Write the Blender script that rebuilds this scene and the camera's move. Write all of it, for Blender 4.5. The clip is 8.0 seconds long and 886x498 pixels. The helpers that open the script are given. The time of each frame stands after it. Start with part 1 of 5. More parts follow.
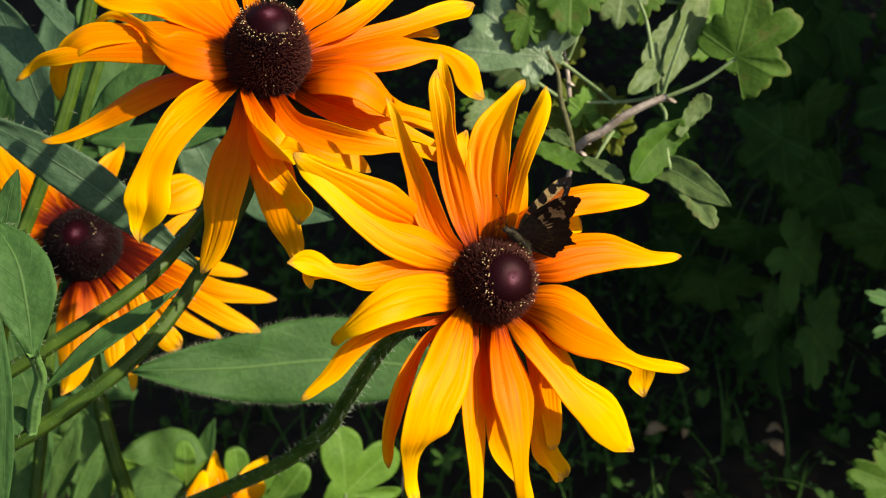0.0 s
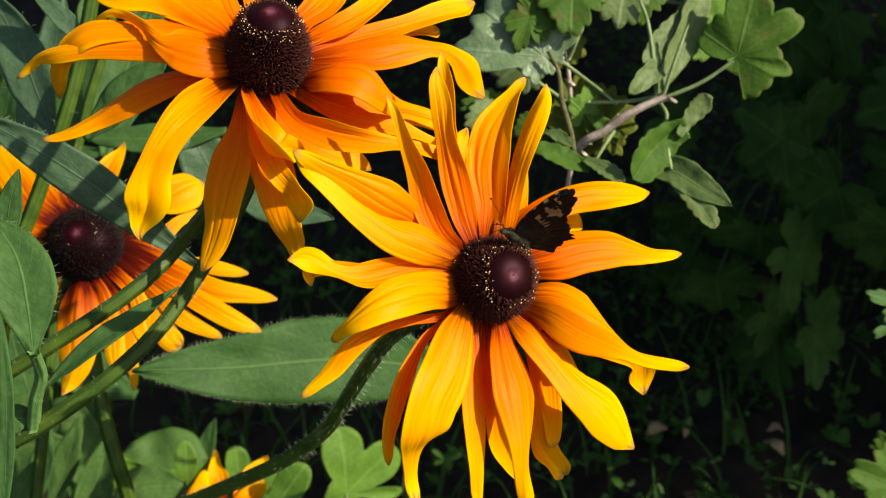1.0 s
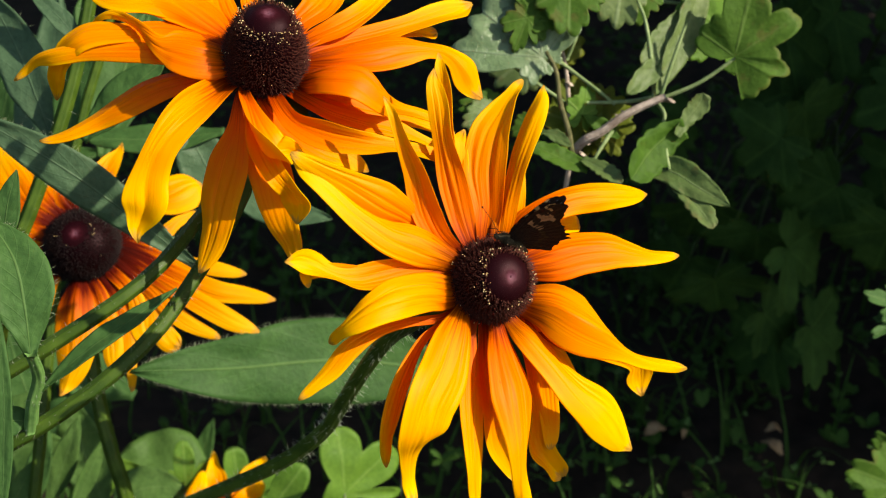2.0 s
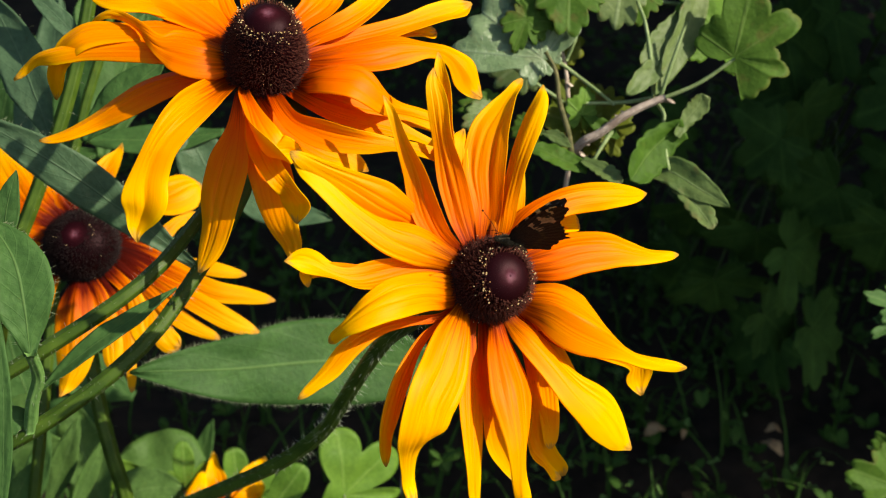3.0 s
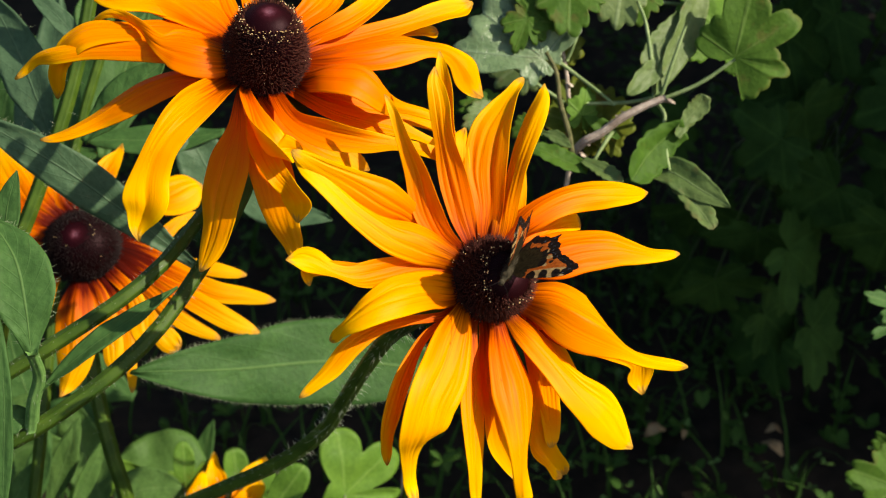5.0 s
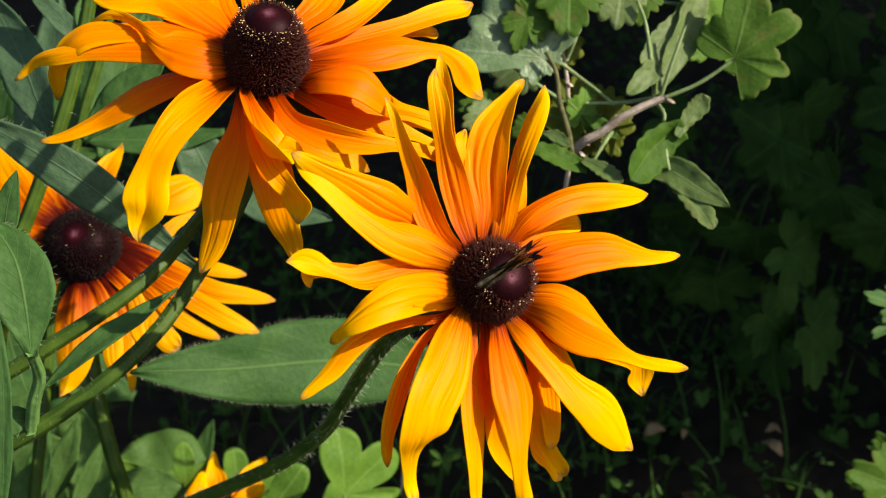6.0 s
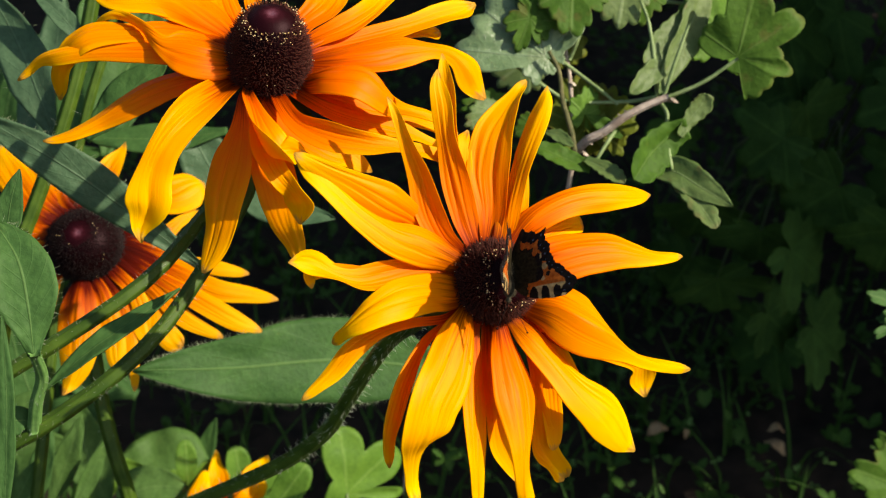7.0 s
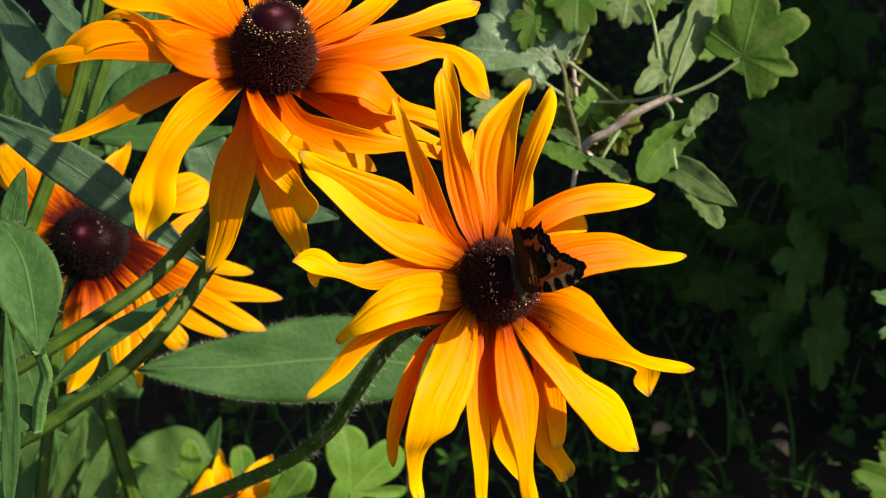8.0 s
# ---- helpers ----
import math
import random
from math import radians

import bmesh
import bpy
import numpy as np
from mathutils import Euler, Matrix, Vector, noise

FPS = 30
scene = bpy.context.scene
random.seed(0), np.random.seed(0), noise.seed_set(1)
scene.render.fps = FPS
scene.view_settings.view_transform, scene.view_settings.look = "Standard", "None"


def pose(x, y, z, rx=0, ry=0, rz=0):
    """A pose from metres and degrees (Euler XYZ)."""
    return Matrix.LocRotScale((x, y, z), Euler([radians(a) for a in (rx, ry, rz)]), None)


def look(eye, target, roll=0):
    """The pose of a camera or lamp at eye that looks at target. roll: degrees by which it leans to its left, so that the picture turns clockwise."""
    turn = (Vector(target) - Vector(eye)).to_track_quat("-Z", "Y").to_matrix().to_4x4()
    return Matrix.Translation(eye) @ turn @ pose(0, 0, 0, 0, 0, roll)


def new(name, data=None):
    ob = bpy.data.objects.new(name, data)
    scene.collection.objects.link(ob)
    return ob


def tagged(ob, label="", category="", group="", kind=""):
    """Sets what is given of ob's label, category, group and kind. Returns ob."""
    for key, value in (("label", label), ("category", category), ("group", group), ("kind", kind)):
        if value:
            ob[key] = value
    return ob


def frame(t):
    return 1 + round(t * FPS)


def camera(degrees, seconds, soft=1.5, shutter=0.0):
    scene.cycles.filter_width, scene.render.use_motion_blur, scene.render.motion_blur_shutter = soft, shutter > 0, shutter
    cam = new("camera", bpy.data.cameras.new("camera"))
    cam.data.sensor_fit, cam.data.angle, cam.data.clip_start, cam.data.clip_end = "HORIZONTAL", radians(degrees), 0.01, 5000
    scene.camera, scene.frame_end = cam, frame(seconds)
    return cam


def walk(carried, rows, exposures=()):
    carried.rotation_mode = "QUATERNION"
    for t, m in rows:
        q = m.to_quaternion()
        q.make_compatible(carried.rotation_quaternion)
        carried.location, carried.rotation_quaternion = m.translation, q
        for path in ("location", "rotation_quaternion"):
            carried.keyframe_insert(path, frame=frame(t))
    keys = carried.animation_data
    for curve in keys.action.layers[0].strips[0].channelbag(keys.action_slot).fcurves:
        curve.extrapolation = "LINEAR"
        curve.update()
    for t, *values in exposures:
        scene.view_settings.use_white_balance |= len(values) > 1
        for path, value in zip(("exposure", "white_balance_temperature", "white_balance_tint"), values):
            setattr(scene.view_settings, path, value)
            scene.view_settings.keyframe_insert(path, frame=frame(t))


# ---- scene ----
# A hand-held close view of coneflowers in a garden; a butterfly feeds on one of them.
FIELD = 40.0
cam = camera(FIELD, 8.0, soft=1.2)
cam.data.dof.use_dof, cam.data.dof.focus_distance, cam.data.dof.aperture_fstop = True, 0.42, 22.0


def aim(t, dx, dy):
    """The hand's small turns: thousandths of a radian to the left and upwards."""
    return t, pose(0, 0, 0.8, 60 + math.degrees(dy / 1000), 0, math.degrees(dx / 1000 / 0.866))


walk(cam, [aim(*r) for r in (
    (0.0, 0.00, 0.00),
    (0.5, 0.51, -0.28),
    (1.0, 0.74, -0.14),
    (1.5, -0.19, 0.00),
    (3.0, -1.07, 0.65),
    (3.5, 0.28, 0.74),
    (4.0, 1.11, 0.70),
    (4.5, -0.14, 0.88),
    (6.0, -0.93, 0.65),
    (6.5, 0.51, 0.09),
    (7.0, 1.30, 0.00),
    (7.5, 3.02, -1.02),
    (8.0, 4.74, -0.60),
)], [(0, 0.60, 7400, 8), (8, 0.60, 7400, 8)])

# ---- light ----
SUN = Vector((0.730, -0.205, 0.650)).normalized()
world = bpy.data.worlds.new("sky")
scene.world = world
world.use_nodes = True
nt = world.node_tree
sky = nt.nodes.new("ShaderNodeTexSky")
sky.sky_type, sky.sun_disc = "NISHITA", False
sky.sun_elevation = math.asin(SUN.z)
sky.sun_rotation = math.atan2(SUN.x, SUN.y)
bg = nt.nodes["Background"]
nt.links.new(sky.outputs[0], bg.inputs[0])
bg.inputs[1].default_value = 0.12
lamp = bpy.data.lights.new("sun", "SUN")
lamp.energy, lamp.angle, lamp.color = 4.5, radians(0.6), (1.0, 0.95, 0.86)
sun = new("sun", lamp)
sun.matrix_world = look((0, 0, 0), -SUN)

# ---- materials ----


def material(name):
    m = bpy.data.materials.new(name)
    m.use_nodes = True
    t = m.node_tree
    b = t.nodes["Principled BSDF"]
    return m, t, b


def node(t, kind, **inputs):
    n = t.nodes.new(kind)
    for k, v in inputs.items():
        n.inputs[k.replace("_", " ")].default_value = v
    return n


def ramp(t, stops, source):
    n = t.nodes.new("ShaderNodeValToRGB")
    e = n.color_ramp.elements
    while len(e) < len(stops):
        e.new(0.5)
    for s, (at, col) in zip(e, stops):
        s.position, s.color = at, (*col, 1)
    t.links.new(source, n.inputs[0])
    return n.outputs[0]


def mix(t, a, b, f, how="MIX"):
    n = t.nodes.new("ShaderNodeMix")
    n.data_type, n.blend_type = "RGBA", how
    for value, slot in ((f, 0), (a, 6), (b, 7)):
        if isinstance(value, (int, float)):
            n.inputs[slot].default_value = value
        elif isinstance(value, tuple):
            n.inputs[slot].default_value = (*value, 1)
        else:
            t.links.new(value, n.inputs[slot])
    return n.outputs[2]


def math_node(t, op, a, b=0.0):
    n = t.nodes.new("ShaderNodeMath")
    n.operation = op
    for i, v in enumerate((a, b)):
        if isinstance(v, (int, float)):
            n.inputs[i].default_value = v
        else:
            t.links.new(v, n.inputs[i])
    return n.outputs[0]


def noise_tex(t, vector, scale, detail=4.0, rough=0.55):
    n = node(t, "ShaderNodeTexNoise", Scale=scale, Detail=detail, Roughness=rough)
    t.links.new(vector, n.inputs["Vector"])
    return n.outputs[0]


def stretched(t, vector, sx, sy, sz=1.0):
    n = t.nodes.new("ShaderNodeMapping")
    n.inputs["Scale"].default_value = (sx, sy, sz)
    t.links.new(vector, n.inputs["Vector"])
    return n.outputs[0]


def bump(t, b, height, strength, distance=0.001):
    n = node(t, "ShaderNodeBump", Strength=strength, Distance=distance)
    t.links.new(height, n.inputs["Height"])
    t.links.new(n.outputs[0], b.inputs["Normal"])
    return n.outputs[0]


def shine_through(t, b, colour, share, normal=None):
    """Lets a share of the light through a thin blade."""
    tr = t.nodes.new("ShaderNodeBsdfTranslucent")
    t.links.new(colour, tr.inputs[0])
    if normal:
        t.links.new(normal, tr.inputs[1])
    mx = t.nodes.new("ShaderNodeMixShader")
    mx.inputs[0].default_value = share
    t.links.new(b.outputs[0], mx.inputs[1])
    t.links.new(tr.outputs[0], mx.inputs[2])
    t.links.new(mx.outputs[0], t.nodes["Material Output"].inputs[0])


def petal_material(name, stops, streak, flames):
    m, t, b = material(name)
    uv = t.nodes.new("ShaderNodeTexCoord").outputs["UV"]
    sep = t.nodes.new("ShaderNodeSeparateXYZ")
    t.links.new(uv, sep.inputs[0])
    ob = t.nodes.new("ShaderNodeObjectInfo").outputs["Random"]
    moved = t.nodes.new("ShaderNodeVectorMath")
    t.links.new(uv, moved.inputs[0])
    cmb = t.nodes.new("ShaderNodeCombineXYZ")
    t.links.new(math_node(t, "MULTIPLY", ob, 37.0), cmb.inputs[1])
    t.links.new(cmb.outputs[0], moved.inputs[1])
    fibre = noise_tex(t, stretched(t, moved.outputs[0], 1.2, 11), 1.0, 2.0)
    blotch = noise_tex(t, stretched(t, moved.outputs[0], 3, 2.5), 1.0, 2.0)
    along = math_node(t, "ADD", sep.outputs[0], math_node(t, "MULTIPLY", math_node(t, "SUBTRACT", fibre, 0.5), streak))
    along = math_node(t, "ADD", along, math_node(t, "MULTIPLY", math_node(t, "SUBTRACT", blotch, 0.5), 0.30))
    along = math_node(t, "ADD", along, math_node(t, "MULTIPLY", math_node(t, "SUBTRACT", ob, 0.5), 0.10))
    # the rims are yellower than the middle
    rim = math_node(t, "ABSOLUTE", math_node(t, "SUBTRACT", sep.outputs[1], 0.5))
    rim = math_node(t, "ADD", rim, math_node(t, "MULTIPLY", math_node(t, "SUBTRACT", blotch, 0.5), 0.14))
    along = math_node(t, "ADD", along, math_node(t, "MULTIPLY", math_node(t, "MULTIPLY", ramp(t, [(0.33, (0, 0, 0)), (0.50, (1, 1, 1))], rim), sep.outputs[0]), 0.34))
    col = ramp(t, stops, along)
    # dark red flames run out from the foot of the petal
    foot = math_node(t, "ADD", sep.outputs[0], math_node(t, "MULTIPLY", noise_tex(t, stretched(t, moved.outputs[0], 2.0, 17), 1.0, 3.0), 0.42))
    col = mix(t, col, ramp(t, [(0.29, (0.20, 0.018, 0.003)), (0.44, (1, 1, 1))], foot), flames, "MULTIPLY")
    veins = ramp(t, [(0.34, (0.86, 0.52, 0.2)), (0.46, (1, 1, 1))], noise_tex(t, stretched(t, moved.outputs[0], 0.6, 14), 1.0, 3.0))
    col = mix(t, col, veins, 0.12, "MULTIPLY")
    # fine deeper lines that fade towards the tip
    fine = ramp(t, [(0.36, (0.88, 0.42, 0.15)), (0.47, (1, 1, 1))], noise_tex(t, stretched(t, moved.outputs[0], 1.3, 42), 1.0, 2.0))
    col = mix(t, col, fine, ramp(t, [(0.35, (0.36, 0.36, 0.36)), (0.9, (0.10, 0.10, 0.10))], sep.outputs[0]), "MULTIPLY")
    spots = ramp(t, [(0.72, (1, 1, 1)), (0.77, (0.5, 0.2, 0.08))], noise_tex(t, stretched(t, moved.outputs[0], 18, 9), 1.0, 2.0))
    col = mix(t, col, spots, 0.45, "MULTIPLY")
    # withered brown tips
    wither = math_node(t, "ADD", sep.outputs[0], math_node(t, "MULTIPLY", noise_tex(t, stretched(t, moved.outputs[0], 6, 7), 1.0, 3.0), 0.09))
    col = mix(t, col, (0.46, 0.24, 0.07), math_node(t, "MULTIPLY", ramp(t, [(0.975, (0, 0, 0)), (1.0, (1, 1, 1))], math_node(t, "SUBTRACT", wither, 0.024)), 0.6))
    t.links.new(col, b.inputs["Base Color"])
    b.inputs["Roughness"].default_value = 0.5
    b.inputs["Specular IOR Level"].default_value = 0.12
    bump(t, b, noise_tex(t, stretched(t, moved.outputs[0], 1.0, 32), 1.0, 3.0), 0.30, 0.0005)
    shine_through(t, b, col, 0.36)
    return m


PETAL = petal_material("petal_orange", [(0.0, (0.74, 0.085, 0.0)), (0.14, (0.87, 0.145, 0.0)), (0.38, (0.92, 0.225, 0.0)), (0.62, (0.94, 0.325, 0.0)), (0.97, (0.95, 0.52, 0.003))], 0.16, 0.8)
PETAL_DEEP = petal_material("petal_deep_orange", [(0.0, (0.73, 0.08, 0.0)), (0.12, (0.87, 0.12, 0.0)), (0.36, (0.92, 0.20, 0.0)), (0.60, (0.93, 0.295, 0.0)), (0.97, (0.95, 0.46, 0.003))], 0.16, 0.8)
# Yellower petal tone; it also puts sunlight into the front flower's brighter petals.
PETAL_YELLOW_LIT = petal_material("petal_yellow_lit", [(0.0, (0.80, 0.12, 0.0)), (0.12, (0.91, 0.22, 0.0)), (0.34, (0.95, 0.33, 0.0)), (0.62, (0.96, 0.43, 0.0)), (0.97, (0.96, 0.57, 0.003))], 0.16, 0.8)
PETAL_RED = petal_material("petal_red_based", [(0.0, (0.05, 0.004, 0.002)), (0.25, (0.14, 0.008, 0.001)), (0.36, (0.52, 0.075, 0.0)), (0.50, (0.84, 0.24, 0.0)), (0.90, (0.92, 0.46, 0.005))], 0.16, 0.5)


def leaf_material(name, dark, light, rib, through_share=0.22, rough=0.5, blemish=0.0, veins=7.0, gloss=0.16, relief=0.45):
    m, t, b = material(name)
    tc = t.nodes.new("ShaderNodeTexCoord")
    uv, pos = tc.outputs["UV"], tc.outputs["Object"]
    ob = t.nodes.new("ShaderNodeObjectInfo").outputs["Random"]
    sep = t.nodes.new("ShaderNodeSeparateXYZ")
    t.links.new(uv, sep.inputs[0])
    off = math_node(t, "ABSOLUTE", math_node(t, "SUBTRACT", sep.outputs[1], 0.5))
    big = noise_tex(t, pos, 60, 3.0)
    fine = noise_tex(t, pos, 420, 4.0)
    big = ramp(t, [(0.22, (0, 0, 0)), (0.78, (1, 1, 1))], big)
    base = mix(t, dark, light, math_node(t, "ADD", math_node(t, "MULTIPLY", big, 0.8), math_node(t, "MULTIPLY", math_node(t, "SUBTRACT", ob, 0.5), 0.5)))
    base = mix(t, base, ramp(t, [(0.3, (0.7, 0.74, 0.7)), (0.7, (1.2, 1.18, 1.1))], fine), 0.6, "MULTIPLY")
    # side veins run forward from the midrib
    slant = math_node(t, "SUBTRACT", math_node(t, "MULTIPLY", sep.outputs[0], veins), math_node(t, "MULTIPLY", off, veins * 0.55))
    wave = math_node(t, "ABSOLUTE", math_node(t, "SUBTRACT", math_node(t, "FRACT", slant), 0.5))
    side = ramp(t, [(0.0, (1, 1, 1)), (0.07, (0, 0, 0))], wave)
    mid = ramp(t, [(0.008, (1, 1, 1)), (0.026, (0, 0, 0))], off)
    base = mix(t, base, rib, math_node(t, "MULTIPLY", side, 0.03 if veins > 6 else 0.0))
    base = mix(t, base, rib, math_node(t, "MULTIPLY", mid, 0.26 if veins > 6 else 0.3))
    if blemish:
        patch = ramp(t, [(0.60, (0, 0, 0)), (0.68, (1, 1, 1))], noise_tex(t, pos, 95, 4.0))
        base = mix(t, base, (0.16, 0.075, 0.03), math_node(t, "MULTIPLY", patch, blemish))
        rim = ramp(t, [(0.90, (0, 0, 0)), (0.985, (1, 1, 1))], sep.outputs[0])
        dry = ramp(t, [(0.51, (0, 0, 0)), (0.62, (1, 1, 1))], noise_tex(t, pos, 55, 3.0))
        base = mix(t, base, (0.24, 0.11, 0.055), math_node(t, "MULTIPLY", math_node(t, "MULTIPLY", rim, dry), 0.22))
    t.links.new(base, b.inputs["Base Color"])
    b.inputs["Roughness"].default_value = rough
    b.inputs["Specular IOR Level"].default_value = gloss
    hgt = math_node(t, "SUBTRACT", fine, math_node(t, "MULTIPLY", math_node(t, "ADD", math_node(t, "MULTIPLY", side, 0.25), mid) if veins > 6 else mid, 0.8))
    bump(t, b, math_node(t, "ADD", hgt, math_node(t, "MULTIPLY", noise_tex(t, pos, 170, 2.0), 1.2)), relief, 0.0008)
    shine_through(t, b, base, through_share)
    return m


LEAF = leaf_material("hairy_leaf", (0.038, 0.097, 0.025), (0.066, 0.150, 0.039), (0.2, 0.33, 0.10), rough=0.6)
LEAF_GREY = leaf_material("grey_leaf", (0.060, 0.118, 0.060), (0.088, 0.158, 0.084), (0.13, 0.2, 0.11), rough=0.5, gloss=0.2)
LEAF_YOUNG = leaf_material("young_leaf", (0.070, 0.150, 0.034), (0.120, 0.225, 0.062), (0.22, 0.34, 0.12), 0.3, rough=0.55)
LEAF_FRESH = leaf_material("fresh_leaf", (0.10, 0.215, 0.030), (0.175, 0.32, 0.045), (0.30, 0.46, 0.12), 0.38, veins=5.0)
BERRY = leaf_material("gooseberry_leaf", (0.050, 0.120, 0.013), (0.100, 0.200, 0.027), (0.22, 0.32, 0.09), 0.36, 0.6, 0.3, veins=5.0)
BERRY_PALE = leaf_material("gooseberry_leaf_pale", (0.088, 0.146, 0.040), (0.165, 0.228, 0.080), (0.30, 0.38, 0.2), 0.25, 0.5, 0.3, veins=5.0, gloss=0.25)
BERRY_YELLOW = leaf_material("gooseberry_leaf_yellowing", (0.10, 0.15, 0.016), (0.24, 0.26, 0.03), (0.26, 0.32, 0.08), 0.45, 0.5, 0.6, veins=5.0)
BERRY_SILVER = leaf_material("gooseberry_leaf_silvery", (0.095, 0.16, 0.07), (0.25, 0.34, 0.19), (0.30, 0.38, 0.26), 0.15, 0.34, 0.1, veins=9.0, gloss=0.4, relief=0.6)
# Leaf colour darkened to carry the shade of the undergrowth.
SHADE_LEAF = leaf_material("shade_darkened_leaf", (0.015, 0.044, 0.007), (0.046, 0.110, 0.020), (0.07, 0.16, 0.03), 0.2, 0.8, veins=5.0)


def plain_material(name, dark, light, scale, rough, relief=0.4, gloss=0.2):
    m, t, b = material(name)
    pos = t.nodes.new("ShaderNodeTexCoord").outputs["Object"]
    n = noise_tex(t, pos, scale, 5.0)
    t.links.new(mix(t, dark, light, ramp(t, [(0.32, (0, 0, 0)), (0.68, (1, 1, 1))], n)), b.inputs["Base Color"])
    b.inputs["Roughness"].default_value = rough
    b.inputs["Specular IOR Level"].default_value = gloss
    bump(t, b, noise_tex(t, pos, scale * 3, 4.0), relief, 0.0006)
    return m


STEM = plain_material("stem_green", (0.024, 0.056, 0.005), (0.060, 0.108, 0.012), 90, 0.5, 0.12)
SHOOT = plain_material("shoot_green", (0.07, 0.16, 0.04), (0.13, 0.25, 0.07), 260, 0.5)
HAIR = plain_material("plant_hair", (0.30, 0.36, 0.26), (0.5, 0.54, 0.44), 200, 0.5)
RIM_HAIR = plain_material("rim_hair", (0.20, 0.26, 0.15), (0.38, 0.44, 0.28), 200, 0.5)
TWIG = plain_material("twig_bark", (0.26, 0.195, 0.155), (0.58, 0.48, 0.40), 190, 0.8, 0.8)
TWIG_GREEN = plain_material("twig_green", (0.055, 0.066, 0.022), (0.17, 0.15, 0.065), 240, 0.6, 0.6)
PETIOLE = plain_material("petiole_green", (0.15, 0.22, 0.08), (0.26, 0.34, 0.15), 200, 0.5)
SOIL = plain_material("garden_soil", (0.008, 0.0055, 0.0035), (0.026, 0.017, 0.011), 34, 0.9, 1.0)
FLORET = plain_material("floret_brown", (0.005, 0.0012, 0.0010), (0.110, 0.032, 0.022), 1500, 0.55, gloss=0.08)
FLORET_TIP = plain_material("floret_dark", (0.003, 0.0012, 0.001), (0.014, 0.004, 0.004), 900, 0.5)
POLLEN = plain_material("pollen_gold", (0.72, 0.46, 0.16), (0.92, 0.74, 0.42), 900, 0.6)


def dome_material():
    m, t, b = material("cone_purple")
    pos = t.nodes.new("ShaderNodeTexCoord").outputs["Object"]
    sep = t.nodes.new("ShaderNodeSeparateXYZ")
    t.links.new(pos, sep.inputs[0])
    rad = math_node(t, "SQRT", math_node(t, "ADD", math_node(t, "POWER", sep.outputs[0], 2.0), math_node(t, "POWER", sep.outputs[1], 2.0)))
    rad = math_node(t, "ADD", math_node(t, "MULTIPLY", rad, 100.0), math_node(t, "MULTIPLY", math_node(t, "SUBTRACT", noise_tex(t, pos, 700, 3.0), 0.5), 0.25))
    # Paler apex ring: its own purple with part of the soft highlight painted in.
    col = ramp(t, [(0.0, (0.04, 0.010, 0.016)), (0.05, (0.13, 0.05, 0.070)), (0.14, (0.075, 0.020, 0.030)), (0.26, (0.027, 0.0038, 0.0065)), (0.45, (0.012, 0.0014, 0.0026)), (1.0, (0.007, 0.0008, 0.0014))], rad)
    t.links.new(col, b.inputs["Base Color"])
    b.inputs["Roughness"].default_value = 0.44
    b.inputs["Specular IOR Level"].default_value = 0.085
    b.inputs["Specular Tint"].default_value = (1.0, 0.62, 0.7, 1)
    v = node(t, "ShaderNodeTexVoronoi", Scale=2400)
    t.links.new(pos, v.inputs["Vector"])
    bump(t, b, v.outputs["Distance"], 0.14, 0.0004)
    return m


DOME = dome_material()

# ---- building helpers ----


def mesh_from(name, verts, faces, mats, uvs=None, index=None, smooth=True):
    me = bpy.data.meshes.new(name)
    me.from_pydata([tuple(v) for v in verts], [], faces)
    for m in mats if isinstance(mats, (list, tuple)) else (mats,):
        me.materials.append(m)
    if uvs is not None:
        layer = me.uv_layers.new(name="UVMap")
        loops = np.empty(len(me.loops), dtype=np.int32)
        me.loops.foreach_get("vertex_index", loops)
        layer.data.foreach_set("uv", np.asarray(uvs, dtype=np.float32)[loops].ravel())
    if index is not None:
        me.polygons.foreach_set("material_index", index)
    me.polygons.foreach_set("use_smooth", [smooth] * len(me.polygons))
    me.update()
    return me


def part(name, me, parent, label=""):
    ob = new(name, me)
    ob.parent = parent
    return tagged(ob, label)


def thing(name, m, label, category, group=""):
    ob = new(name)
    ob.empty_display_size = 0.02
    ob.matrix_world = m
    return tagged(ob, label, category, group)


def into(parent, pts):
    """World points in the space of a thing."""
    inv = parent.matrix_basis.inverted() if parent else Matrix()
    return [inv @ Vector(p) for p in pts]


def dense_line(pts):
    """A smooth line through the points, 24 steps from each to the next."""
    p = [Vector(q) for q in pts]
    p = [p[0] * 2 - p[1]] + p + [p[-1] * 2 - p[-2]]
    fine = []
    for i in range(1, len(p) - 2):
        a, b, c, d = p[i - 1:i + 3]
        for k in range(24):
            s = k / 24
            fine.append(0.5 * (2 * b + (c - a) * s + (2 * a - 5 * b + 4 * c - d) * s * s + (3 * b - a - 3 * c + d) * s ** 3))
    fine.append(p[-2])
    run = [0.0]
    for a, b in zip(fine, fine[1:]):
        run.append(run[-1] + (b - a).length)
    return fine, run


def curve_points(pts, n):
    """A smooth line through the points, in n even steps of its length."""
    fine, run = dense_line(pts)
    out, j = [], 0
    for k in range(n):
        want = run[-1] * k / (n - 1)
        while j < len(run) - 2 and run[j + 1] < want:
            j += 1
        f = (want - run[j]) / max(run[j + 1] - run[j], 1e-9)
        out.append(fine[j].lerp(fine[j + 1], min(max(f, 0), 1)))
    return out


